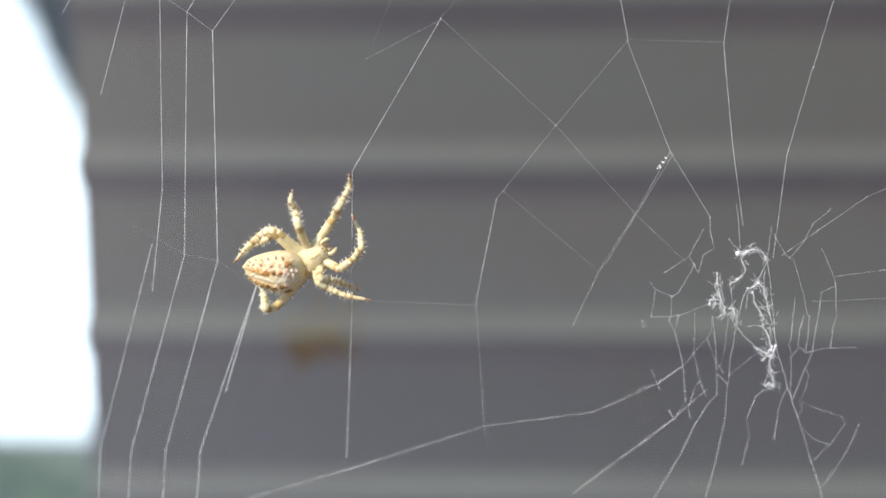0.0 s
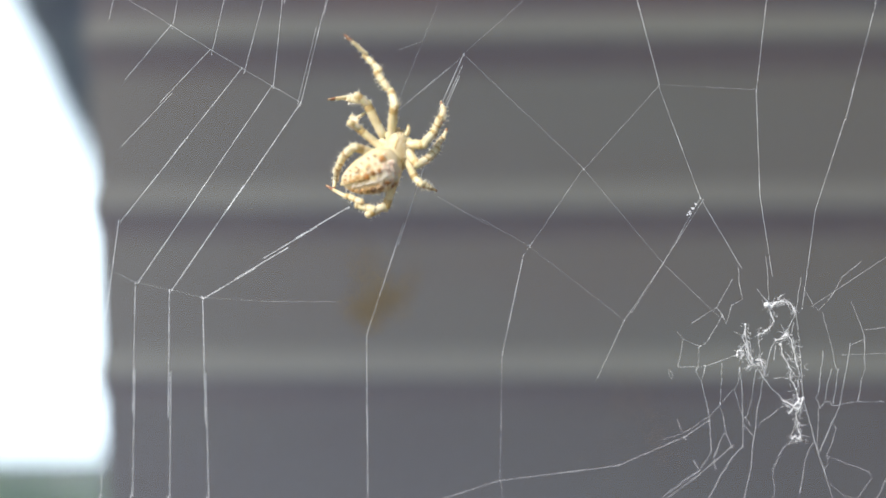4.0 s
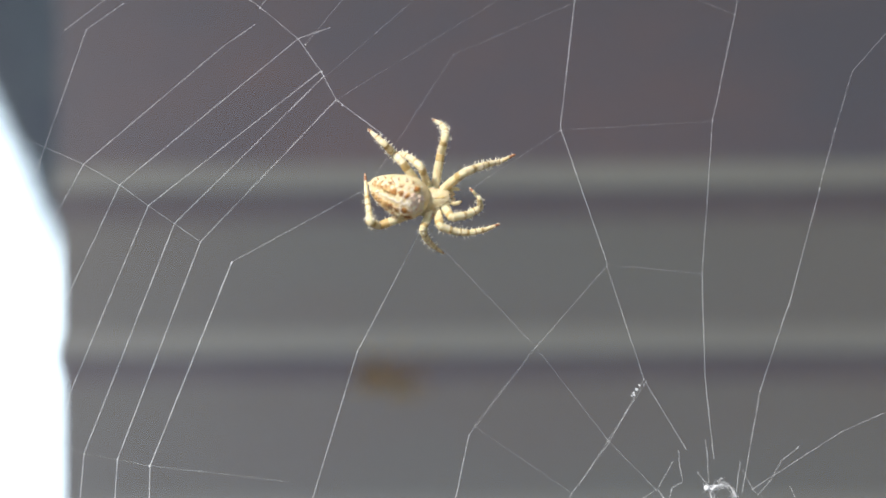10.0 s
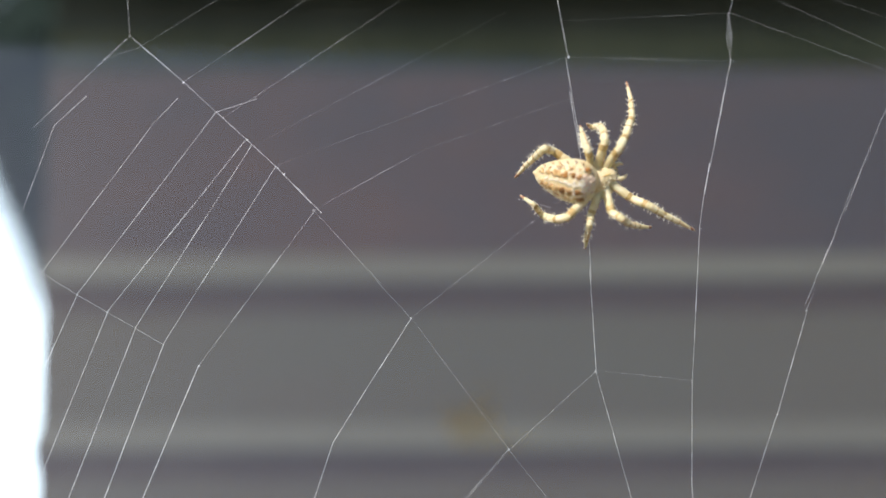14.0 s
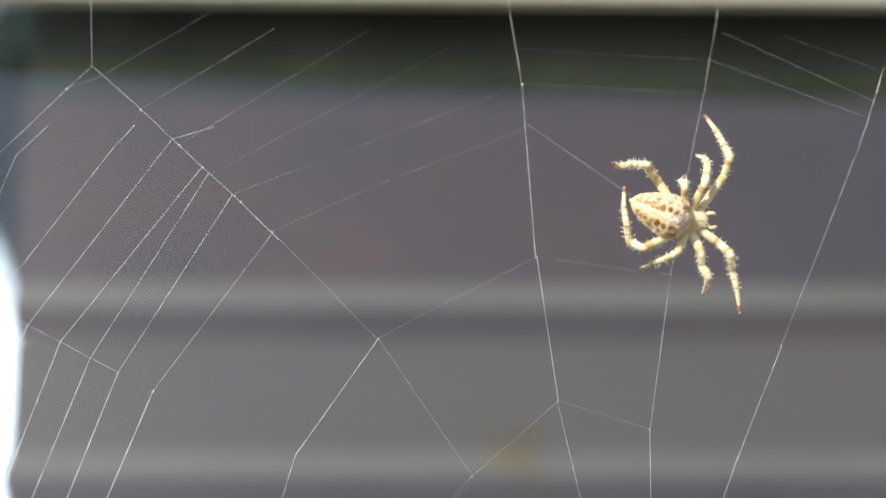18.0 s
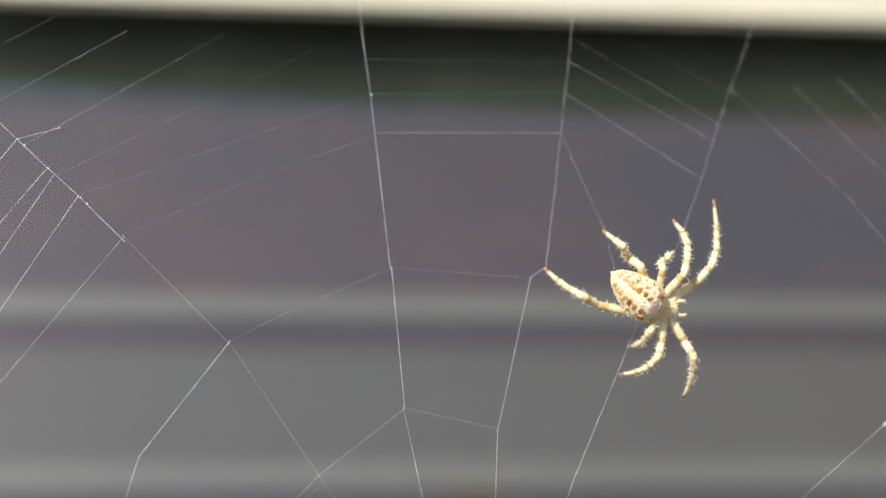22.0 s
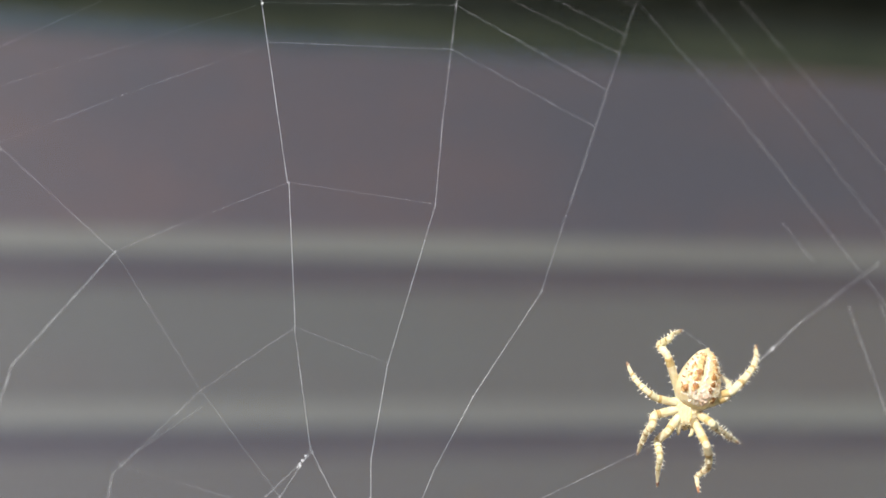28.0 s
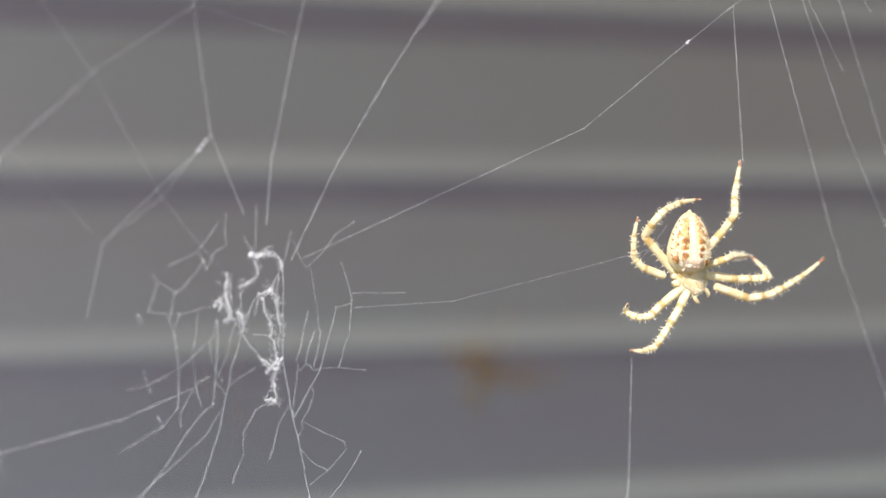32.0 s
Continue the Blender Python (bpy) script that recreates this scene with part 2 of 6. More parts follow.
def slat(low, top, mat, name, label=""):
    board = [(YB + 0.010, top), (YB + 0.0006, top), (YB, top - 0.0008), (YB, low + 0.0042), (YB + 0.010, low + 0.0042)]
    part(name, extrude_x(board, LEFT, RIGHT), mat, blind, label)
    # the lip's lit look is partly in its lighter colour
    lip = [(YB + 0.010, low + 0.0041), (YB - 0.0001, low + 0.0041), (YB - 0.0008, low + 0.0027), (YB - 0.0036, low - 0.0012), (YB - 0.0038, low - 0.0022), (YB - 0.0032, low - 0.0032), (YB + 0.010, low - 0.0032)]
    part("lip", extrude_x(lip, LEFT, RIGHT), LIP, blind, "rounded lip of a slat, its lit edge coloured lighter grey")
    # underside of the lip, added to hold the purple of its shade
    seam = [(YB + 0.010, low - 0.0033), (YB - 0.0031, low - 0.0033), (YB + 0.0003, low - 0.0098), (YB + 0.010, low - 0.0098)]
    part("lip_underside", extrude_x(seam, LEFT, RIGHT), LIP_SHADE, blind, "underside of a slat lip, its shade coloured purple-grey")


# slats below -0.05 take the darker, browner colour
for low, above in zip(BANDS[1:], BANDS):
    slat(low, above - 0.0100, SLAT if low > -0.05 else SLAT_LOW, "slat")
slat(BANDS[0], 0.0855, HEAD_BOARD, "head_board", "purplish brown blotched head board")
# fade of the beam's shadow coloured in as a strip and a board
part("recess_strip", box(LEFT, RIGHT, YB + 0.0010, YB + 0.012, 0.0857, 0.0955), FADE_OLIVE, blind, "strip over the head board, coloured olive for the shadow's fading edge")
part("recess_board", box(LEFT, RIGHT, YB + 0.0015, YB + 0.012, 0.0957, 0.23), SHADE, blind, "recess board with its shade put into the dark colour")
beam = tagged(new("window_head_beam"), "cream painted window head above the dark recess", "window frame", kind="structure")
part("beam_face", box(LEFT - 0.02, 0.38, 0.085, 0.089, 0.1042, 0.19, 0.0012), CREAM, beam)
wall = tagged(new("wall_back"), "plain rendered house wall carrying the window", "wall", kind="structure")
part("wall_core", box(LEFT + 0.004, 1.6, YB + 0.0125, YB + 0.25, -1.30, 1.2), BRICK, wall)

# glass leaf, its top tilted back under the head
pane = tagged(new("window_pane", mesh_of(box(-0.125, 0.200, -0.0008, 0.0008, -0.077, 0.085), "window_pane", GLASS)), "clear window glass reflecting the spider and its web", "window", kind="structure")
pane.matrix_world = pose(0, 0.0422, 0, -21.0, 0, 6.0)
pane.visible_shadow = False


# ---- beyond the end of the window: garden ----
def leaf_cloud(count, spread, size, seed):
    """Many small leaves in places that spread(random) gives."""
    rnd = random.Random(seed)
    verts, faces = [], []
    for _ in range(count):
        c = Vector(spread(rnd))
        q = Euler([rnd.uniform(0, 6.28) for _ in range(3)]).to_matrix()
        a, b = size * rnd.uniform(0.6, 1.3), size * rnd.uniform(0.3, 0.6)
        n = len(verts)
        verts += [c + q @ Vector(v) for v in ((-a, 0, 0), (0, -b, 0.1 * a), (a, 0, 0), (0, b, 0.1 * a))]
        faces.append((n, n + 1, n + 2, n + 3))
    me = bpy.data.meshes.new("leaves")
    me.from_pydata([tuple(v) for v in verts], [], faces)
    me.materials.append(HEDGE)
    return me


def tube(points, radii, segs=8):
    bm = bmesh.new()
    loops = []
    for k, p in enumerate(points):
        d = (Vector(points[min(k + 1, len(points) - 1)]) - Vector(points[max(k - 1, 0)])).normalized()
        q = d.to_track_quat("Z", "X").to_matrix()
        loops.append([bm.verts.new(Vector(p) + q @ Vector((radii[k] * math.cos(2 * math.pi * j / segs), radii[k] * math.sin(2 * math.pi * j / segs), 0))) for j in range(segs)])
    for a, b in zip(loops, loops[1:]):
        for j in range(segs):
            bm.faces.new((a[j], a[(j + 1) % segs], b[(j + 1) % segs], b[j]))
    bm.faces.new(loops[0][::-1])
    bm.faces.new(loops[-1])
    return bm


def garden():
    BARK = material("grey_bark", (0.06, 0.05, 0.04), 0.9, (0.10, 0.085, 0.07), 60, bump=0.6)
    tree = tagged(new("tree"), "dark blue-green garden tree with a dense shaded crown", "tree")
    part("trunk", tube([(-0.12, 0.86, -1.30), (-0.13, 0.86, -0.4), (-0.16, 0.85, 0.3), (-0.22, 0.85, 1.1)], [0.06, 0.05, 0.04, 0.015]), BARK, tree, "", True)
    for k, (z, x1, z1) in enumerate(((0.0, -0.36, 0.12), (0.25, -0.45, 0.42), (0.5, -0.6, 0.75), (0.8, -0.5, 1.1))):
        part("limb", tube([(-0.15, 0.85, z), ((x1 - 0.15) / 2, 0.86, (z + z1) / 2 + 0.03), (x1, 0.86, z1)], [0.02, 0.013, 0.005]), BARK, tree, "", True)

    def crown(r):
        while True:
            y, z = 0.80 + 0.60 * r.random() ** 2, r.uniform(-0.16, 1.25)
            near = (y + 0.13) / 1.03
            edge = -0.435 - 0.45 * max(-0.12, z - 0.03) + r.uniform(0.014, 0.022)
            x = edge + 0.06 * r.random() if r.random() < 0.35 else r.uniform(edge, 0.55)
            dome = 1.25 - 1.1 * (x + 0.45) ** 2 * (0.5 if x < -0.45 else 1.0) - 0.5 * (y - 0.80) + 0.05 * math.sin(9 * x) + r.uniform(0, 0.06)
            foot = -0.16 + 0.5 * max(0.0, x - 0.1) + 0.2 * (y - 0.80)
            if foot < z < dome:
                return (x * near, y, z * near)

    crown_ob = part("crown", leaf_cloud(70000, crown, 0.017, 5), HEDGE, tree, "dense dark leaves")
    shrub = tagged(new("shrub"), "low green garden shrub in the sun", "shrub")
    part("shrub_stem", tube([(-0.55, 0.82, -1.30), (-0.55, 0.82, -0.7), (-0.52, 0.82, -0.5)], [0.02, 0.015, 0.006]), BARK, shrub, "", True)

    def bush(r):
        while True:
            x, y = r.uniform(-1.4, -0.2), 0.72 + 0.55 * r.random() ** 1.5
            top = -0.395 + 0.03 * math.sin(9 * x) + 0.12 * max(0, x + 0.40) - 1.1 * max(0.0, abs(x + 0.75) - 0.42) ** 1.3 - 0.35 * max(0.0, y - 0.95)
            z = r.uniform(-1.28, top)
            if abs(x + 0.75) < 0.62 - 0.12 * max(0.0, -0.9 - z) / 0.4 + 0.03 * math.sin(14 * z):
                return (x, y, z)

    leaves = leaf_cloud(9000, bush, 0.026, 6)
    leaves.materials[0] = LAWN
    part("shrub_leaves", leaves, LAWN, shrub, "bright green leaves")
    glow = bpy.data.materials.new("bright_sky")
    glow.use_nodes = True
    e = glow.node_tree.nodes.new("ShaderNodeEmission")
    e.inputs[0].default_value, e.inputs[1].default_value = (0.72, 0.88, 1.0, 1), 2.4
    glow.node_tree.links.new(e.outputs[0], glow.node_tree.nodes["Material Output"].inputs[0])
    tagged(new("backdrop", mesh_of(box(-6.0, 0.5, 4.0, 4.02, -1.3, 4.5), "backdrop", glow)), "bright hazy white sky beyond the garden", "backdrop", kind="structure")
    tagged(new("ground", mesh_of(box(-60, 60, -60, 60, -1.32, -1.30), "ground", GROUND)), "dark mossy garden soil", "ground", kind="structure")


garden()


# ---- the spider ----
def loft(rings, segs=16):
    """A closed body from rings of (y, z, half width, half height)."""
    bm = bmesh.new()
    loops = []
    for y, z, w, h in rings:
        loops.append([bm.verts.new((w * math.cos(2 * math.pi * k / segs), y, z + h * math.sin(2 * math.pi * k / segs))) for k in range(segs)])
    for a, b in zip(loops, loops[1:]):
        for k in range(segs):
            bm.faces.new((a[k], a[(k + 1) % segs], b[(k + 1) % segs], b[k]))
    bm.faces.new(loops[0][::-1])
    bm.faces.new(loops[-1])
    bmesh.ops.recalc_face_normals(bm, faces=bm.faces)
    return bm


spider = tagged(new("garden_spider"), "pale straw-coloured garden spider with spiny banded legs", "spider")
# rings of the abdomen about its own middle, in mm: along, height, half width, half height
ab = [(-4.20, -1.15, 0.22, 0.25), (-4.05, -1.00, 0.66, 0.62), (-3.60, -0.80, 1.18, 1.06), (-2.75, -0.52, 1.76, 1.58), (-1.65, -0.22, 2.30, 2.06), (-0.45, 0.0, 2.70, 2.44), (0.75, 0.12, 2.93, 2.62),
      (1.85, 0.10, 2.88, 2.55), (2.80, -0.10, 2.48, 2.18), (3.50, -0.38, 1.88, 1.62), (3.95, -0.62, 1.15, 1.00), (4.15, -0.72, 0.48, 0.46)]
abdomen = part("abdomen", loft([tuple(v * MM for v in r) for r in ab], 28), ABDOMEN, spider, "plump cream abdomen with a pitted skin", True)


def on_back(x, y):
    """Height of the abdomen's back at x, y, and the outward way there, in mm."""
    ys = [r[0] for r in ab]
    z, w, h = (float(np.interp(y, ys, [r[k] for r in ab])) for k in (1, 2, 3))
    u = max(-0.98, min(0.98, x / w))
    top = z + h * math.sqrt(1 - u * u)
    return top, Vector((u / w, 0.05, math.sqrt(1 - u * u) / h)).normalized()


def wart(bm, x, y, a, b, turn, bulge):
    """A low uneven oval on the back, x as a share of the half width."""
    x *= float(np.interp(y, [r[0] for r in ab], [r[2] for r in ab]))
    z, n = on_back(x, y)
    q = n.to_track_quat("Z", "Y").to_matrix().to_4x4()
    m = Matrix.Translation(Vector((x, y, z)) * MM) @ q @ pose(0, 0, 0, 0, 0, turn) @ Matrix.Diagonal((a * MM, b * MM, bulge * MM, 1))
    made = bmesh.ops.create_icosphere(bm, subdivisions=2, radius=1)["verts"]
    for v in made:
        k = 1 + 0.7 * noise.noise(v.co * 1.3 + Vector((7 * x, 5 * y, 0)))
        v.co = m @ Vector((v.co.x * k, v.co.y * k, v.co.z))


def spots(places, mat, name, label, bulge=0.10, single=False):
    """Low ovals on the back: (share of half width, y, half width, half length, turn in degrees), in mm."""
    bm = bmesh.new()
    for place in places:
        wart(bm, *place, bulge)
        if single:
            part(name, bm, mat, abdomen, "", True)
            bm = bmesh.new()
    if not single:
        part(name, bm, mat, abdomen, label, True)


rnd = random.Random(11)
dark, faint, rims = [], [], []
# pairs of tan blotches down the back, the front pair widest apart
for x, y, size in ((0.72, 2.05, 0.50), (0.34, 1.40, 0.42), (0.38, 0.55, 0.46), (0.39, -0.30, 0.54), (0.68, 0.10, 0.26), (0.41, -1.15, 0.52), (0.70, -1.30, 0.26), (0.44, -1.95, 0.46), (0.45, -2.65, 0.40), (0.44, -3.25, 0.32)):
    for side in (-1, 1):
        sx, sy = side * (x + rnd.uniform(-0.03, 0.03)), y + rnd.uniform(-0.12, 0.12)
        faint.append((sx * 1.03, sy + 0.12, size * 1.25, size * 1.0, side * rnd.uniform(-40, 0)))
        dark.append((sx, sy, size * rnd.uniform(1.0, 1.25), size * rnd.uniform(0.75, 0.95), side * rnd.uniform(-45, -5)))
        if size > 0.25:
            dark.append((sx + side * rnd.uniform(0.05, 0.13), sy + rnd.uniform(-0.42, 0.30), size * rnd.uniform(0.25, 0.45), size * rnd.uniform(0.2, 0.4), side * rnd.uniform(-45, 45)))
# short streaks along the flanks
for side in (-1, 1):
    for n in range(6):
        y = 1.5 - 0.9 * n + rnd.uniform(-0.15, 0.15)
        rims.append((side * rnd.uniform(0.86, 0.94), y, 0.34, 0.13, side * rnd.uniform(30, 70)))
        faint.append((side * rnd.uniform(0.62, 0.76), y - 0.35, rnd.uniform(0.16, 0.26), rnd.uniform(0.14, 0.22), side * rnd.uniform(-60, 0)))
    for n in range(4):
        rims.append((side * rnd.uniform(0.70, 0.80), -0.9 - 0.75 * n, 0.22, 0.12, side * rnd.uniform(-50, -10)))
spots(faint, PALE_MARK, "faint_spot", "", 0.06, True)
spots(dark, MARK, "dark_spot", "", 0.13, True)
spots(rims, MARK, "flank_streak", "", 0.06, True)
pale = [(rnd.uniform(-0.07, 0.07), 1.7 - 0.27 * k, rnd.uniform(0.10, 0.20), rnd.uniform(0.10, 0.18), 0) for k in range(18)]
pale += [(s * (0.12 + 0.12 * j), 0.75 + 0.1 * j, 0.16, 0.13, 0) for s in (-1, 1) for j in range(4)]
spots(pale, WHITE_MARK, "white_cross", "chalk white granules in a cross", 0.13)
blush = [(rnd.uniform(-0.5, 0.5), rnd.uniform(1.7, 3.4), rnd.uniform(0.25, 0.5), rnd.uniform(0.2, 0.4), rnd.uniform(0, 90)) for _ in range(16)]
spots(blush, PINK, "pink_shoulders", "pinkish skin at the front of the abdomen", 0.02)
spots([(rnd.gauss(0, 0.32), rnd.uniform(1.3, 3.6), rnd.uniform(0.05, 0.12), rnd.uniform(0.05, 0.12), 0) for _ in range(150)], WHITE_MARK, "pale_warts", "small pinkish white warts", 0.10)
spots([(rnd.choice((-1, 1)) * rnd.uniform(0.45, 0.97), rnd.uniform(-3.6, 2.8), rnd.uniform(0.08, 0.22), rnd.uniform(0.06, 0.16), rnd.uniform(0, 90)) for _ in range(170)], PALE_SKIN, "skin_granules", "pale raised granules", 0.03)
spots([(rnd.choice((-1, 1)) * rnd.uniform(0.55, 0.97), rnd.uniform(-3.4, 2.6), rnd.uniform(0.05, 0.12), rnd.uniform(0.04, 0.09), rnd.uniform(0, 90)) for _ in range(90)], PALE_MARK, "flank_flecks", "fine tan flecks on the flanks", 0.035)
hair = bmesh.new()
for _ in range(260):
    y = rnd.uniform(-4.0, 3.8)
    w = float(np.interp(y, [r[0] for r in ab], [r[2] for r in ab]))
    x = w * rnd.choice((-1, 1)) * rnd.uniform(0.2, 0.97)
    z, n = on_back(x, y)
    q = (n + Vector((rnd.uniform(-0.4, 0.4), -0.5, rnd.uniform(-0.3, 0.3)))).normalized().to_track_quat("Z", "Y").to_matrix().to_4x4()
    bmesh.ops.create_cone(hair, segments=4, radius1=0.022 * MM, radius2=0.004 * MM, depth=0.45 * MM, matrix=Matrix.Translation(Vector((x, y, z)) * MM) @ q @ pose(0, 0, 0.2 * MM))
part("abdomen_hairs", hair, BRISTLE, abdomen, "short pale hairs")
part("spinnerets", tube([(0, -3.8 * MM, -1.2 * MM), (0, -4.2 * MM, -1.15 * MM), (0, -4.5 * MM, -1.1 * MM)], [0.5 * MM, 0.34 * MM, 0.13 * MM]), SHELL, abdomen, "", True)
# the carapace: broad and amber behind, a narrow pale brow in front
ca = [(-0.1, 0.2, 0.50, 0.4), (0.4, 0.2, 1.24, 0.80), (1.3, 0.25, 1.80, 1.1), (2.2, 0.3, 1.78, 1.2), (3.0, 0.35, 1.40, 1.2), (3.6, 0.35, 1.20, 1.15), (4.3, 0.3, 1.08, 1.0), (4.75, 0.15, 0.85, 0.75), (4.95, 0.0, 0.45, 0.4)]
carapace = part("carapace", loft([tuple(v * MM for v in r) for r in ca], 20), SHELL, spider, "straw-brown carapace", True)
fuzz = bmesh.new()
for _ in range(150):
    y, a = rnd.uniform(0.5, 4.8), rnd.uniform(0.1, math.pi - 0.1)
    z, w, h = (float(np.interp(y, [c[0] for c in ca], [c[k] for c in ca])) for k in (1, 2, 3))
    n = Vector((math.cos(a), 0.5, math.sin(a))).normalized()
    bmesh.ops.create_cone(fuzz, segments=4, radius1=0.025 * MM, radius2=0.006 * MM, depth=0.5 * MM,
                          matrix=Matrix.Translation(Vector((w * math.cos(a), y, z + h * math.sin(a))) * MM) @ n.to_track_quat("Z", "Y").to_matrix().to_4x4() @ pose(0, 0, 0.2 * MM))
part("carapace_hairs", fuzz, BRISTLE, carapace, "fine pale hairs")
stripe = bmesh.new()
for x, y, z, wide, long, turn in ((0, 1.35, 1.33, 0.42, 1.15, 0), (-0.95, 1.3, 1.05, 0.30, 0.95, -24), (0.95, 1.3, 1.05, 0.30, 0.95, 24), (0, 3.3, 1.52, 0.16, 0.8, 0)):
    bmesh.ops.create_icosphere(stripe, subdivisions=2, radius=1, matrix=Matrix.Translation((x * MM, y * MM, z * MM)) @ pose(0, 0, 0, 0, 0, turn) @ Matrix.Diagonal((wide * MM, long * MM, 0.11 * MM, 1)))
part("median_groove", stripe, AMBER, carapace, "amber bands along the carapace", True)
for side in (-1, 1):
    part("palp", tube([tuple(v * MM for v in p) for p in ((side * 0.6, 4.3, 0), (side * 1.0, 5.1, 0.45), (side * 0.95, 5.7, 0.45), (side * 0.75, 6.1, 0.1))], [0.30 * MM, 0.30 * MM, 0.28 * MM, 0.12 * MM]), LEG, carapace, "", True)
    part("jaw", tube([tuple(v * MM for v in p) for p in ((side * 0.35, 4.4, -0.1), (side * 0.4, 5.0, -0.4), (side * 0.3, 5.3, -0.9))], [0.42 * MM, 0.40 * MM, 0.15 * MM]), SHELL, carapace, "", True)
    for ex, ey, ez in ((0.25, 4.62, 0.95), (0.28, 4.88, 0.50), (0.8, 4.55, 0.65)):
        eye = bmesh.new()
        bmesh.ops.create_icosphere(eye, subdivisions=2, radius=0.10 * MM, matrix=Matrix.Translation((side * ex * MM, ey * MM, ez * MM)))
        part("eye", eye, EYE, carapace, "tiny black eye", True)
HIPS = [(-1.0, 3.6), (-1.45, 2.8), (-1.5, 2.0), (-1.2, 1.2), (1.0, 3.6), (1.45, 2.8), (1.5, 2.0), (1.2, 1.2)]
TABLE = []
AIM = (0, 1.2, 0.4, -1.2, -2.8)  # height of each leg joint above the body plane that a leg folds towards, in mm


def stance(t, belly, roll, head, *legs):
    """The spider at t seconds, in mm on the web: its abdomen's rear and front ends, how far it leans to its right (degrees), its brow, and each leg's knee, ankle and tip."""
    TABLE.append((t, belly, roll, head, legs))


def stances():
    stance(0, (-28.9, -17.9, -20.7, -17.9), 22, (-17.9, -14.9),
           (-16.7, -10.6, -15.4, -8.1, -14.6, -4.9), (-21.3, -11.6, -22.3, -9.7, -22.7, -7.3), (-24.2, -12.6, -25.7, -13.6, -28.9, -15.2), (-25.0, -12.3, -28.0, -14.4, -31.1, -17.3),
           (-16.0, -17.6, -13.0, -14.7, -14.6, -10.6), (-18.5, -18.7, -16.3, -19.8, -14.2, -21.4), (-18.8, -19.3, -16.0, -20.9, -12.0, -21.8), (-25.1, -23.2, -26.4, -21.8, -28.1, -21.4))
    stance(1, (-20.8, -11.3, -12.5, -8.6), 26, (-13.0, -3.5),
           (-14.7, -2.0, -13.6, 0.2, -12.3, -1.5), (-16.7, -3.5, -18.8, 0.5, -17.2, 7.1), (-19.1, -6.1, -21.6, -6.4, -25.0, -8.1), (-19.8, -6.0, -23.6, -7.3, -27.8, -9.0),
           (-10.0, -6.6, -8.8, -2.8, -11.3, -0.4), (-8.3, -6.9, -6.4, -3.9, -5.9, 0.2), (-11.8, -11.4, -11.6, -14.4, -11.2, -17.9), (-11.1, -11.5, -13.6, -15.0, -17.5, -14.8))
    stance(2, (-15.8, -5.3, -9.3, 0.3), 26, (-10.0, 4.0),
           (-10.4, 4.9, -11.5, 8.3, -14.4, 12.8), (-14.0, 5.3, -15.5, 7.0, -17.6, 6.7), (-15.8, 2.9, -17.7, 4.7, -18.9, 7.5), (-14.8, -0.1, -17.9, -3.5, -20.7, -7.0),
           (-5.5, 4.7, -3.4, 9.0, -4.4, 12.8), (-5.1, 0.1, -3.9, 4.6, -6.5, 7.0), (-7.3, -1.1, -6.5, -1.4, -5.5, -1.7), (-8.0, -5.6, -10.2, -9.2, -14.9, -13.6))
    stance(3, (-16.9, -1.9, -10.5, 3.4), 28, (-11.8, 7.1),
           (-12.6, 10.3, -16.4, 13.7, -22.9, 16.5), (-17.3, 9.8, -19.6, 10.0, -21.1, 8.8), (-17.3, 6.2, -18.6, 7.3, -19.6, 9.6), (-16.6, 3.2, -18.6, -0.4, -18.7, -3.3),
           (-7.7, 6.2, -5.5, 9.7, -5.4, 13.0), (-8.3, 3.2, -6.2, 5.8, -5.8, 8.2), (-8.3, 1.4, -7.1, 0.4, -6.0, -0.6), (-11.6, -3.4, -15.1, -4.4, -21.4, -3.9))
    stance(6, (-19.6, 9.7, -12.2, 7.6), 22, (-8.9, 9.2),
           (-8.2, 12.1, -5.3, 15.2, -3.4, 18.3), (-11.4, 12.5, -10.6, 15.3, -9.3, 18.1), (-13.3, 12.5, -14.9, 13.6, -16.4, 12.0), (-13.9, 13.1, -18.0, 13.1, -21.2, 11.3),
           (-7.6, 6.6, -3.7, 9.9, -5.3, 12.9), (-9.8, 4.6, -6.1, 5.1, -1.9, 6.3), (-11.4, 3.9, -9.9, 2.0, -7.2, 0.1), (-15.9, 2.9, -17.6, 3.6, -18.3, 5.5))
    stance(7, (-12.0, 10.2, -4.1, 13.1), 30, (-3.9, 17.7),
           (-5.8, 19.5, -3.8, 21.3, -2.0, 18.1), (-8.7, 17.0, -10.4, 20.4, -10.2, 24.7), (-11.3, 16.0, -14.3, 15.3, -17.8, 14.9), (-11.2, 14.8, -14.8, 14.6, -19.2, 14.2),
           (-0.8, 17.4, 2.2, 20.7, 3.7, 23.7), (-1.6, 13.1, 1.4, 13.5, 6.0, 13.7), (-2.7, 11.9, -2.0, 8.9, -1.9, 5.9), (-5.4, 8.3, -7.7, 6.2, -11.8, 6.2))
    stance(8, (-8.7, 15.2, -0.6, 17.7), 30, (0.8, 21.2),
           (-1.9, 25.6, -3.8, 29.0, -8.7, 32.6), (-4.9, 23.4, -6.3, 25.6, -7.8, 27.5), (-6.0, 21.5, -7.1, 23.3, -7.2, 25.8), (-7.5, 18.3, -10.5, 17.2, -13.9, 16.3),
           (1.7, 17.9, 5.6, 21.2, 6.3, 24.4), (2.8, 16.6, 5.1, 15.1, 6.4, 12.6), (0.6, 16.3, 1.4, 15.6, 2.0, 14.7), (-1.8, 12.6, -5.0, 9.7, -10.1, 7.9))
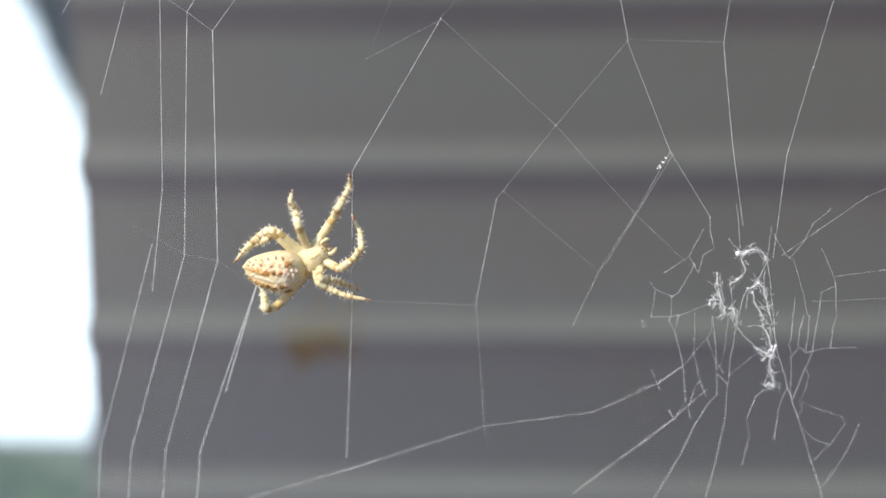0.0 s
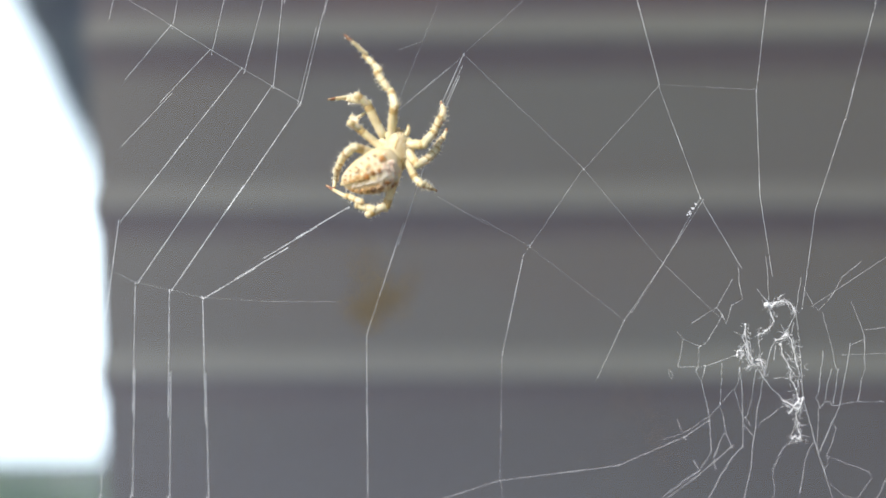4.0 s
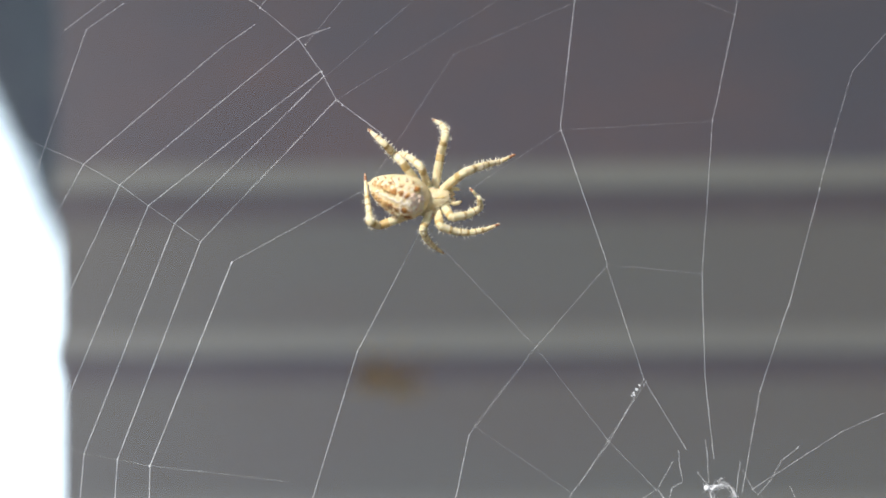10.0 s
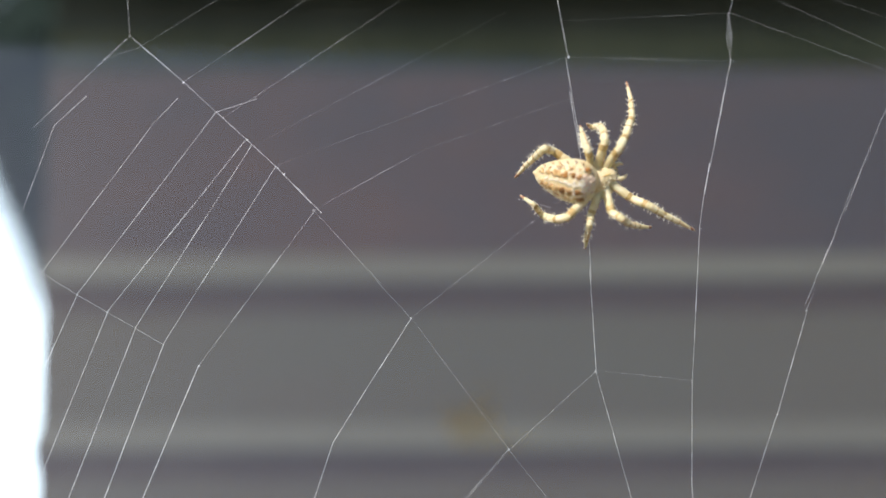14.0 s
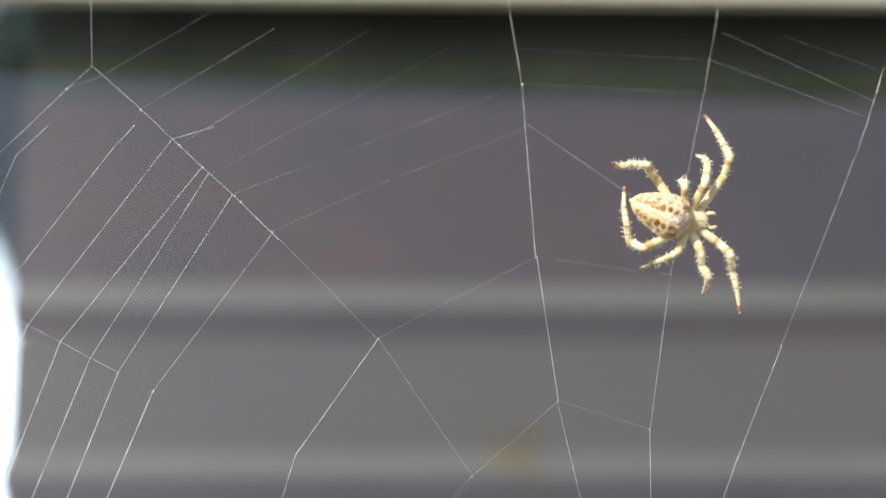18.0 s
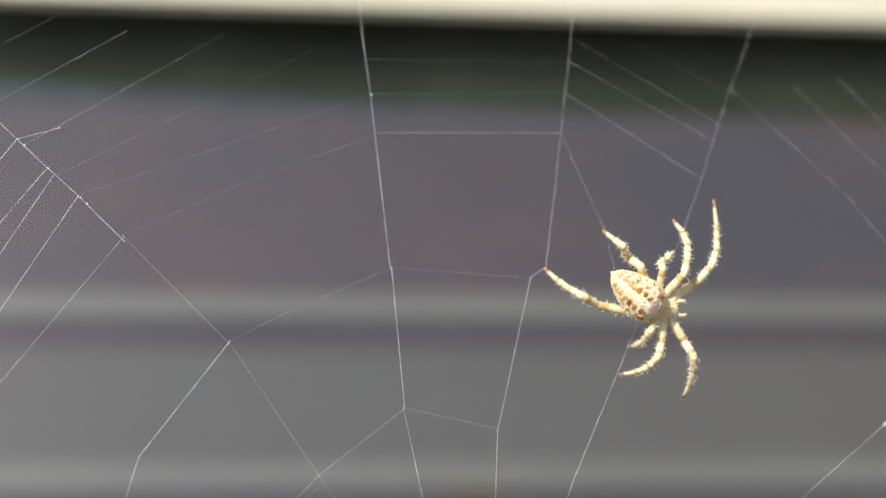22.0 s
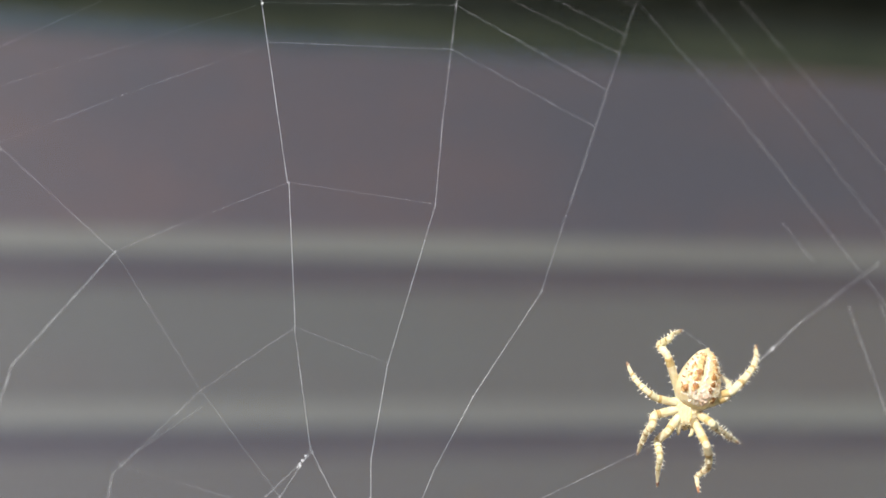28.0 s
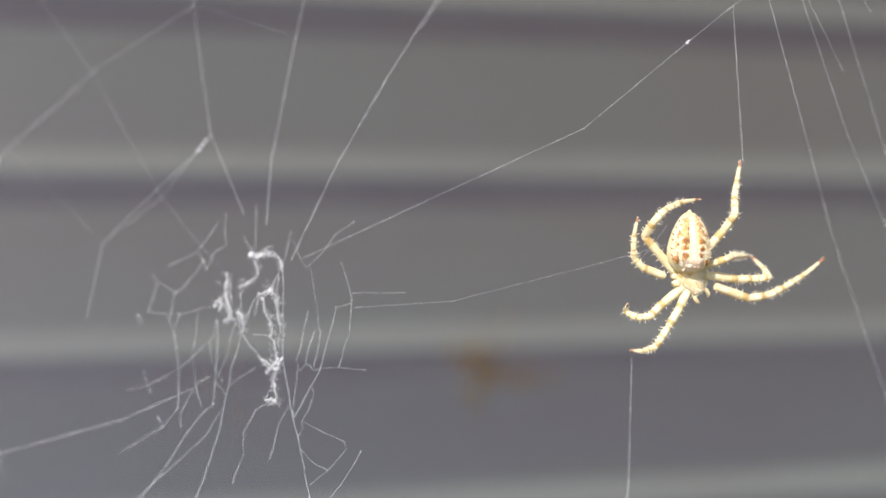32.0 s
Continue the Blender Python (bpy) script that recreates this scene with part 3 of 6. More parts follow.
    stance(9, (-9.4, 19.7, -1.8, 22.8), 30, (-0.4, 25.5),
           (-2.7, 29.9, -4.5, 32.6, -8.3, 34.1), (-4.7, 28.0, -6.5, 30.6, -8.3, 30.7), (-6.2, 25.7, -7.6, 27.2, -8.7, 28.5), (-9.5, 23.6, -11.3, 21.1, -10.9, 18.9),
           (1.7, 23.5, 3.4, 24.3, 5.2, 25.9), (1.3, 20.9, 4.8, 21.5, 9.0, 22.4), (-0.5, 19.4, 0.6, 18.3, 2.0, 17.7), (-4.3, 16.2, -8.0, 16.1, -11.1, 18.5))
    stance(10, (-8.6, 25.8, -1.1, 23.6), 22, (2.3, 24.5),
           (3.7, 27.4, 7.2, 28.9, 10.7, 30.1), (0.8, 30.3, 1.5, 33.3, -0.3, 35.6), (-1.8, 28.2, -3.8, 30.0, -5.2, 31.0), (-4.4, 29.1, -6.6, 31.3, -9.1, 33.9),
           (2.2, 21.6, 6.1, 23.0, 4.7, 25.7), (0.6, 20.5, 4.5, 19.6, 8.7, 20.8), (-1.7, 20.2, -0.8, 18.3, 1.1, 16.9), (-7.6, 20.6, -8.8, 22.4, -9.6, 27.8))
    stance(11, (-6.4, 28.7, -0.2, 24.4), 25, (3.1, 25.8),
           (3.5, 27.1, 6.9, 28.9, 11.2, 30.6), (2.4, 29.8, 3.2, 32.4, 5.1, 32.7), (-0.4, 30.7, -3.2, 31.2, -4.6, 30.3), (-2.7, 31.2, -5.4, 33.5, -8.7, 35.0),
           (3.5, 22.5, 6.0, 22.5, 8.4, 23.4), (1.6, 21.1, 5.7, 20.1, 10.1, 20.5), (-0.7, 20.4, 0.4, 17.7, 1.7, 15.3), (-5.0, 20.5, -6.1, 21.0, -6.2, 24.1))
    stance(12, (5.8, 30.3, 13.5, 28.7), 27, (16.1, 30.7),
           (17.6, 34.0, 22.6, 34.4, 28.0, 33.3), (11.9, 33.6, 12.6, 36.5, 14.1, 39.9), (9.8, 33.7, 9.1, 35.2, 7.4, 36.0), (6.5, 33.5, 2.8, 34.5, -2.6, 35.3),
           (15.6, 27.8, 20.1, 29.7, 18.4, 32.2), (16.1, 26.3, 18.8, 25.2, 20.7, 24.3), (13.3, 25.5, 14.2, 24.8, 16.1, 25.5), (9.0, 24.4, 5.9, 24.3, 1.0, 25.5))
    stance(13, (13.2, 33.8, 21.1, 33.9), 24, (23.7, 36.5),
           (22.6, 39.5, 22.6, 44.4, 20.4, 50.3), (20.3, 41.1, 20.0, 44.5, 19.7, 47.9), (17.8, 38.6, 18.2, 40.7, 18.7, 41.4), (14.9, 37.5, 11.9, 36.9, 8.8, 35.7),
           (25.0, 33.7, 27.5, 33.5, 30.8, 33.9), (23.5, 31.7, 26.0, 29.4, 25.8, 24.0), (21.2, 30.4, 21.3, 28.9, 22.0, 28.0), (18.7, 29.1, 15.8, 28.3, 10.5, 29.2))
    stance(14, (16.4, 40.9, 24.2, 39.6), 22, (27.2, 41.4),
           (26.9, 43.9, 29.0, 48.5, 29.2, 54.3), (25.1, 44.9, 25.2, 47.8, 23.3, 48.0), (22.9, 43.8, 22.9, 45.9, 23.1, 48.8), (18.6, 44.3, 16.1, 43.3, 14.0, 41.6),
           (29.1, 37.9, 33.5, 35.6, 38.0, 33.9), (26.2, 35.9, 28.6, 34.4, 32.2, 34.3), (23.6, 35.7, 23.2, 33.4, 23.4, 31.6), (20.1, 35.0, 17.3, 35.9, 14.5, 38.6))
    stance(17, (28.6, 39.3, 35.6, 35.4), 26, (38.9, 36.7),
           (39.4, 39.5, 42.5, 43.3, 43.3, 50.1), (36.9, 40.3, 38.9, 42.3, 41.0, 44.0), (35.5, 42.1, 36.8, 44.1, 39.4, 45.8), (32.7, 42.7, 30.5, 45.4, 27.8, 48.7),
           (40.1, 32.4, 43.8, 29.8, 48.2, 27.5), (37.4, 31.3, 40.1, 29.8, 43.4, 29.8), (34.0, 33.3, 33.8, 32.3, 34.6, 31.6), (28.7, 33.7, 25.0, 35.8, 22.9, 40.1))
    stance(18, (34.1, 42.1, 41.8, 39.2), 20, (44.5, 39.8),
           (46.9, 46.0, 47.1, 50.3, 46.0, 55.6), (43.4, 44.3, 44.6, 47.8, 44.7, 49.9), (40.7, 43.9, 41.7, 45.3, 41.7, 46.1), (37.4, 45.9, 34.5, 47.6, 31.8, 47.8),
           (45.7, 36.7, 47.3, 32.9, 48.2, 27.4), (43.1, 35.2, 43.8, 32.1, 44.1, 30.0), (40.1, 35.5, 37.9, 34.4, 35.7, 33.6), (35.2, 35.8, 33.3, 39.3, 33.7, 44.8))
    stance(19, (41.4, 47.1, 44.3, 39.1), 0, (46.1, 37.5),
           (46.6, 33.6, 48.0, 29.9, 48.2, 26.9), (48.4, 38.7, 51.3, 38.8, 52.6, 38.6), (50.6, 40.9, 52.3, 44.4, 50.0, 47.8), (47.4, 43.1, 47.7, 48.1, 47.5, 52.9),
           (44.0, 34.9, 43.9, 31.2, 44.1, 29.4), (40.2, 37.2, 38.1, 35.8, 36.2, 34.2), (40.7, 38.4, 39.9, 37.5, 38.2, 36.0), (38.3, 41.1, 39.2, 44.9, 41.6, 49.7))
    stance(20, (45.8, 47.2, 45.6, 39.3), 0, (46.0, 36.3),
           (46.8, 32.8, 47.8, 29.8, 50.2, 27.2), (52.1, 36.5, 53.9, 33.0, 54.6, 29.7), (53.0, 38.8, 52.9, 35.3, 51.2, 34.9), (49.9, 43.1, 50.4, 48.3, 49.0, 52.5),
           (44.7, 33.0, 44.5, 31.1, 44.6, 29.9), (41.2, 37.4, 38.7, 35.9, 36.3, 34.6), (41.9, 37.7, 40.5, 36.8, 39.1, 36.2), (39.9, 41.8, 40.2, 43.6, 40.0, 45.0))
    stance(21, (47.4, 36.1, 50.0, 28.4), -4, (52.3, 26.9),
           (55.2, 24.0, 57.7, 21.0, 57.3, 17.5), (55.0, 30.5, 57.4, 27.0, 56.4, 23.1), (53.9, 33.4, 57.4, 35.0, 62.2, 35.7), (50.5, 35.1, 51.1, 40.7, 50.9, 45.9),
           (50.9, 24.0, 52.1, 22.1, 54.7, 20.8), (47.1, 25.8, 45.6, 24.4, 44.9, 22.9), (46.8, 27.7, 48.0, 26.3, 47.4, 25.2), (44.8, 27.7, 43.1, 29.3, 41.6, 31.2))
    stance(22, (52.0, 33.3, 58.8, 28.1), 24, (61.5, 28.9),
           (64.5, 32.8, 67.3, 37.2, 67.3, 44.3), (61.7, 33.4, 62.6, 37.7, 62.2, 41.6), (58.9, 34.2, 59.5, 35.6, 62.0, 37.0), (55.7, 34.5, 53.3, 37.1, 51.9, 39.9),
           (62.2, 24.4, 63.4, 20.2, 63.1, 16.6), (58.7, 24.0, 57.1, 20.9, 54.1, 19.9), (57.0, 25.8, 56.6, 24.3, 56.0, 23.8), (50.3, 29.3, 46.4, 31.5, 44.0, 34.7))
    stance(23, (65.2, 34.8, 67.0, 26.4), -13, (66.9, 25.1),
           (66.8, 22.3, 66.5, 17.9, 60.8, 16.4), (70.3, 24.4, 71.1, 23.3, 68.2, 24.6), (71.7, 27.9, 73.5, 31.4, 72.3, 36.5), (70.8, 32.5, 71.9, 37.2, 71.0, 41.6),
           (64.2, 22.8, 60.6, 20.1, 55.1, 21.1), (62.3, 24.8, 61.0, 24.5, 60.4, 25.1), (62.7, 26.5, 61.9, 25.7, 62.4, 25.6), (60.7, 29.4, 62.3, 33.7, 64.7, 38.5))
    stance(24, (69.2, 36.4, 67.4, 28.6), -17, (67.2, 25.9),
           (66.9, 21.9, 66.1, 18.9, 62.8, 17.8), (71.8, 23.5, 70.8, 19.6, 68.7, 16.9), (71.4, 26.4, 72.5, 25.1, 68.0, 23.6), (72.1, 31.5, 73.4, 36.6, 71.5, 40.4),
           (64.5, 23.4, 61.3, 21.5, 58.3, 20.6), (62.9, 28.0, 60.7, 26.7, 60.2, 25.9), (64.0, 27.5, 63.1, 26.9, 62.1, 26.2), (61.9, 32.2, 61.9, 35.5, 60.0, 37.3))
    stance(25, (67.7, 24.0, 68.7, 15.6), 2, (70.7, 12.9),
           (71.1, 11.7, 73.8, 9.3, 74.3, 7.0), (75.8, 16.6, 77.5, 13.5, 80.1, 9.7), (76.7, 19.0, 80.3, 18.1, 84.9, 14.1), (70.6, 21.8, 71.4, 27.9, 71.1, 33.6),
           (68.1, 12.1, 68.4, 9.8, 70.9, 7.3), (65.6, 14.3, 63.0, 13.2, 61.6, 12.7), (66.2, 15.8, 66.0, 14.6, 65.8, 13.8), (62.8, 16.4, 62.3, 18.8, 61.5, 23.0))
    stance(28, (80.4, 12.7, 77.5, 5.0), 6, (77.2, 2.2),
           (78.9, 0.2, 80.7, -3.3, 79.1, -6.5), (79.5, 3.1, 82.4, 1.5, 86.5, -0.3), (82.1, 6.4, 83.9, 8.1, 83.1, 9.7), (82.6, 7.2, 86.8, 10.5, 89.3, 13.3),
           (74.3, 1.8, 73.2, -1.5, 74.0, -5.9), (72.7, 3.9, 71.6, 1.3, 71.7, -1.8), (73.0, 6.2, 70.7, 8.1, 70.1, 10.8), (74.2, 11.9, 74.5, 14.2, 78.3, 15.4))
    stance(29, (82.0, 8.1, 77.2, 0.5), 7, (77.0, -1.8),
           (79.3, -2.1, 80.9, -5.6, 80.7, -10.4), (83.8, -2.6, 82.6, -4.9, 82.1, -6.5), (83.9, 2.7, 85.2, 5.7, 88.0, 9.1), (84.7, 2.3, 87.7, 5.8, 89.2, 8.9),
           (74.5, -2.4, 73.8, -5.4, 74.0, -9.7), (73.0, -1.8, 71.3, -4.0, 70.0, -3.5), (74.2, 5.0, 73.7, 6.5, 74.4, 7.8), (71.5, 4.0, 70.4, 6.4, 68.2, 9.6))
    stance(30, (82.3, 2.1, 80.1, -6.5), 12, (82.0, -9.4),
           (85.0, -8.4, 87.3, -12.6, 87.5, -14.8), (88.8, -5.8, 92.1, -8.2, 94.8, -13.3), (83.7, -3.3, 86.1, -3.1, 87.1, -2.7), (86.2, -0.8, 89.6, 2.4, 92.7, 7.6),
           (79.5, -9.7, 79.9, -12.3, 82.0, -15.4), (77.2, -9.4, 77.1, -13.7, 76.8, -17.9), (75.0, -5.5, 73.6, -3.4, 74.4, -0.9), (74.1, -0.7, 70.7, 3.5, 68.4, 8.1))
    stance(31, (82.0, -7.4, 80.9, -16.6), 24, (85.4, -18.7),
           (91.2, -19.9, 96.3, -19.3, 102.6, -17.2), (87.5, -16.6, 91.0, -17.4, 94.6, -17.7), (89.0, -14.0, 91.5, -13.8, 95.8, -15.0), (85.6, -12.4, 86.1, -8.7, 82.8, -5.4),
           (81.4, -20.2, 81.7, -24.9, 82.4, -29.8), (79.0, -19.7, 78.9, -22.8, 80.7, -25.3), (77.3, -16.6, 76.6, -14.3, 79.1, -12.5), (77.2, -9.7, 74.4, -5.0, 73.6, 0.4))
    stance(32, (91.1, -9.6, 90.7, -19.0), 11, (93.3, -21.3),
           (100.7, -22.1, 106.1, -20.6, 112.1, -16.6), (98.9, -19.4, 102.8, -19.0, 102.9, -16.6), (95.9, -16.3, 98.9, -16.2, 102.7, -16.6), (96.5, -12.7, 98.1, -8.1, 100.0, -3.1),
           (89.9, -23.3, 86.8, -28.3, 85.2, -29.8), (87.5, -23.1, 84.7, -24.7, 83.4, -22.7), (84.9, -17.6, 83.4, -14.9, 83.9, -10.7), (85.1, -13.4, 87.6, -9.6, 93.4, -8.4))


def motions():
    stances()
    rows, belly_rows, chains = [], [], [[] for _ in range(8)]
    up = Vector((0, -1, 0))
    for t, (ax, az, fx, fz), roll, (hx, hz), legs in TABLE:
        rear, front, brow = (Vector((x, 0, z)) for x, z in ((ax, az), (fx, fz), (hx, hz)))
        along = (front - rear).normalized()
        ahead = (brow - (front - 1.3 * along)).normalized()
        right = ahead.cross(up)
        waist = brow - 5.0 * ahead
        m = Matrix((right, ahead, up)).transposed().to_4x4()
        m.translation = Vector((waist.x, -3.2, waist.z)) * MM
        rows.append((t, m))
        side, lean = along.cross(up), math.radians(roll)
        b = Matrix((side * math.cos(lean) - up * math.sin(lean), along, up * math.cos(lean) + side * math.sin(lean))).transposed().to_4x4()
        middle = (rear + front) / 2
        b.translation = Vector((middle.x, -4.7, middle.z)) * MM
        belly_rows.append((t, m.inverted() @ b))
        for k, leg in enumerate(legs):
            joints = [Vector(HIPS[k])]
            for j in range(3):
                d = Vector((leg[2 * j], 0, leg[2 * j + 1])) - waist
                joints.append(Vector((d.dot(right), d.dot(ahead))))
            hip, knee, ankle, tip = joints
            ahead_of_tip = 2 * tip - ankle + 0.5 * ((tip - ankle) - (ankle - knee))
            flat = [hip, knee, (9 * (knee + ankle) - hip - tip) / 16, ankle, (9 * (ankle + tip) - knee - ahead_of_tip) / 16, tip]
            chains[k].append((t, flat))
    walk(spider, rows)
    walk(abdomen, belly_rows)
    for k, chain in enumerate(chains):
        longest = []
        for j in range(5):
            longest.append(float(np.percentile([(f[j + 1] - f[j]).length for _, f in chain], (75, 97, 97, 97, 97)[j])))
        side = -1 if k < 4 else 1
        hip = Vector(HIPS[k])
        out = Vector((side * 1.0, (1.2, 0.4, -0.4, -1.0)[k % 4])).normalized()
        part("coxa", tube([tuple(v * MM for v in (hip.x * 0.6, hip.y, 0)), tuple(v * MM for v in (hip.x, hip.y, 0)), tuple(v * MM for v in (hip.x + out.x, hip.y + out.y, 0.1))],
                          [0.55 * MM, 0.62 * MM, 0.42 * MM]), LEG, spider, "", True)
        leg = [limb(j, longest[j], k) for j in range(5)]
        keys = [[] for _ in range(5)]
        for t, f in chain:
            z = 0.0
            for j in range(5):
                d = f[j + 1] - f[j]
                dz = math.sqrt(max(0.0, longest[j] ** 2 - d.length_squared))
                if j == 0:
                    dz *= 0.8
                elif abs(z - dz - AIM[j]) < abs(z + dz - AIM[j]):
                    dz = -dz
                way = Vector((d.x, d.y, dz)).normalized()
                m = way.to_track_quat("Y", "Z").to_matrix().to_4x4()
                foot = Vector((f[j].x, f[j].y, z))
                if j == 0:
                    foot = Vector((f[1].x, f[1].y, z + dz)) - way * longest[0]
                m.translation = foot * MM
                keys[j].append((t, m))
                z += dz
        for ob, r in zip(leg, keys):
            walk(ob, r)
    web_moves()


def limb(j, length, k):
    """One leg segment along y from its joint, with rings and bristles."""
    name = ("femur", "patella", "tibia", "metatarsus", "tarsus")[j]
    short = 0.9 if k % 4 == 2 else 1.0
    r0, r1 = ((0.54, 0.52), (0.50, 0.48), (0.48, 0.40), (0.40, 0.31), (0.30, 0.13))[j]
    r0, r1 = r0 * short, r1 * short

    def thick(u):
        return (r0 + (r1 - r0) * u) * (1.0 + 0.11 * math.sin(u * math.pi))

    rings = [(-0.45 * r0, 0.50), (-0.25 * r0, 0.85)] + [(u * length, 1.0) for u in (0, 0.1, 0.25, 0.4, 0.6, 0.8, 0.92, 1.0)] + [(length + 0.3 * r1, 0.7), (length + 0.55 * r1, 0.3)]
    r = random.Random(100 * k + j)
    profile = []
    for y, w in rings:
        at = thick(min(1, max(0, y / length))) * w * r.uniform(0.95, 1.05) * MM
        profile.append((y * MM, 0, at, at))
    body = part(name, loft(profile, 12), LEG, spider, "", True)
    for a, b in (((0.74, 0.98),), ((0.60, 0.9),), ((0.36, 0.50), (0.76, 1.0)), ((0.34, 0.46), (0.72, 0.98)), ((0.62, 1.02),))[j]:
        steps = [a + (b - a) * q / 5 for q in range(6)]
        band = loft([(u * length * MM, 0, thick(u) * q * MM, thick(u) * q * MM) for u, q in zip(steps, (0.95, 1.035, 1.045, 1.045, 1.035, 0.95))], 12)
        part("ring", band, TIP if j == 4 else RING, body, "tan brown ring", True)
    bm = bmesh.new()
    spines = int(length * (2.0, 3.2, 4.0, 3.6, 1.6)[j])
    for n in range(3 * spines):
        stout = n < spines
        u, a = r.uniform(0.03, 0.97), r.uniform(0, 2 * math.pi)
        if stout:
            u = (n + 0.5) / spines + r.uniform(-0.02, 0.02)
            a = (n % 2) * math.pi + r.gauss(0, 0.35) if n % 5 < 4 else math.pi / 2 + r.gauss(0, 0.5)
        w, long = thick(u), (0.44, 0.52, 0.58, 0.50, 0.30)[j] * r.uniform(0.75, 1.1) * (1 if stout else 0.5)
        way = Vector((math.cos(a), r.uniform(0.15, 0.40), math.sin(a))).normalized()
        q = way.to_track_quat("Z", "Y").to_matrix().to_4x4()
        at = Vector((math.cos(a) * w, u * length, math.sin(a) * w))
        bmesh.ops.create_cone(bm, segments=4, radius1=(0.058 if stout else 0.026) * MM, radius2=(0.012 if stout else 0.006) * MM, depth=long * MM, matrix=Matrix.Translation(at * MM) @ q @ pose(0, 0, long * 0.45 * MM))
    part("bristles", bm, BRISTLE, body, "stiff pale bristles")
    return body


# ---- the web ----
GRID = (0, 1, 2, 3, 6, 7, 8, 9, 10, 11, 12, 13, 14.5, 16.5, 18, 19, 20, 21, 22, 23, 24, 25, 28, 29, 30, 31, 32)
DRIFTS, REACH, STRANDS, KNOTS, BEADS = [], [], [], [], []
web = tagged(new("orb_web"), "orb web of fine white silk threads with a tattered hub", "spider web")


def drift(*v):
    """A crossing of threads that sways as the spider walks: its x and z in mm at the times of GRID."""
    DRIFTS.append(np.array(v).reshape(-1, 2))
    REACH.append(1e9)


def carried(*v):
    """The same for a thread's end that the spider carries: its neighbours stay."""
    drift(*v)
    REACH[-1] = 0.8


def knot(radius, *line):
    KNOTS.append((radius if radius > 0.06 else 0.58 * radius, np.array(line).reshape(-1, 2)))


def bead(t, radius, x, z):
    BEADS.append((t, radius, x, z))


def strand(t, radius, line, late=None, rest=None):
    STRANDS.append((t, radius, np.array(line).reshape(-1, 2), late, None if rest is None else np.array(rest).reshape(-1, 2)))


drift(6.1, -7.3, 6.1, -7.3, 6.1, -7.3, 6.1, -7.3, 6.1, -7.7, 6.2, -7.6, 5.5, -6.5, 5.7, -6.6, 5.4, -6.9, 5.3, -7.0, 4.9, -5.9, 4.4, -5.0, 4.0, -5.2, 3.8, -4.7, 3.6, -4.4, 3.5, -4.1, 3.4, -3.9, 3.3, -3.6, 3.2, -3.4, 3.1, -3.2, 3.0, -2.9, 2.9, -2.7, 2.7, -2.6, 2.9, -2.8, 3.4, -2.9, 3.6, -2.1, 4.3, -2.5)
drift(12.7, 1.1, 12.8, 2.2, 13.5, 2.3, 13.1, 2.5, 12.6, 3.0, 13.4, 3.1, 12.8, 3.6, 13.6, 3.5, 13.3, 3.5, 13.7, 3.3, 13.0, 3.7, 12.5, 4.6, 12.2, 4.0, 12.4, 4.8, 12.5, 5.4, 12.6, 5.9, 12.5, 5.9, 12.4, 6.0, 12.4, 6.1, 12.3, 6.2, 12.2, 6.2, 12.2, 6.3, 12.0, 6.4, 12.0, 6.3, 12.4, 6.3, 12.7, 6.5, 13.8, 6.4)
drift(22.5, 12.8, 22.7, 14.0, 23.1, 14.3, 23.1, 14.2, 23.0, 14.7, 23.2, 15.1, 23.5, 14.8, 23.8, 14.9, 23.5, 15.1, 23.4, 15.1, 23.9, 14.1, 24.6, 13.8, 24.3, 15.4, 24.3, 15.5, 24.4, 15.7, 24.6, 15.4, 24.5, 15.4, 24.3, 15.6, 24.1, 15.3, 24.5, 15.3, 24.7, 15.3, 24.5, 15.3, 24.3, 15.2, 24.2, 15.1, 24.6, 15.3, 25.2, 15.4, 26.3, 15.3)
drift(18.2, 33.8, 18.2, 33.8, 18.2, 33.8, 18.2, 33.8, 16.2, 33.6, 17.1, 33.5, 18.0, 33.4, 18.2, 33.8, 17.4, 33.7, 17.5, 33.8, 14.9, 39.4, 20.2, 35.9, 23.8, 42.4, 21.0, 34.8, 21.8, 35.1, 21.7, 34.6, 21.8, 34.8, 21.4, 34.5, 22.3, 34.4, 21.9, 34.3, 21.8, 34.4, 21.8, 34.4, 23.1, 34.6, 23.0, 34.5, 23.2, 34.6, 23.1, 34.7, 23.1, 34.7)
drift(17.1, 59.6, 17.1, 59.6, 17.1, 59.6, 17.1, 59.6, 17.1, 59.6, 17.1, 59.6, 18.0, 59.6, 17.4, 59.6, 17.6, 59.6, 17.2, 59.6, 15.3, 59.6, 17.6, 59.6, 21.3, 59.6, 20.9, 59.2, 19.9, 59.4, 19.5, 59.6, 19.8, 59.9, 19.6, 59.3, 19.1, 58.9, 18.8, 59.0, 18.8, 59.0, 18.9, 59.1, 18.8, 59.2, 18.8, 59.2, 18.8, 59.2, 18.8, 59.2, 18.8, 59.2)
drift(29.0, -2.3, 28.9, -1.2, 29.3, -1.0, 29.2, -1.2, 29.6, -0.8, 28.9, -0.8, 28.9, -0.9, 29.2, -1.0, 28.8, -0.8, 28.9, -0.9, 28.9, -1.4, 29.1, -1.6, 29.3, -2.6, 28.9, -2.2, 28.7, -2.0, 28.5, -1.8, 28.3, -1.7, 28.2, -1.5, 28.0, -1.3, 27.8, -1.2, 27.7, -1.0, 27.5, -0.8, 27.1, -1.1, 27.2, -0.9, 27.5, -0.8, 27.7, -0.7, 28.5, -0.7)
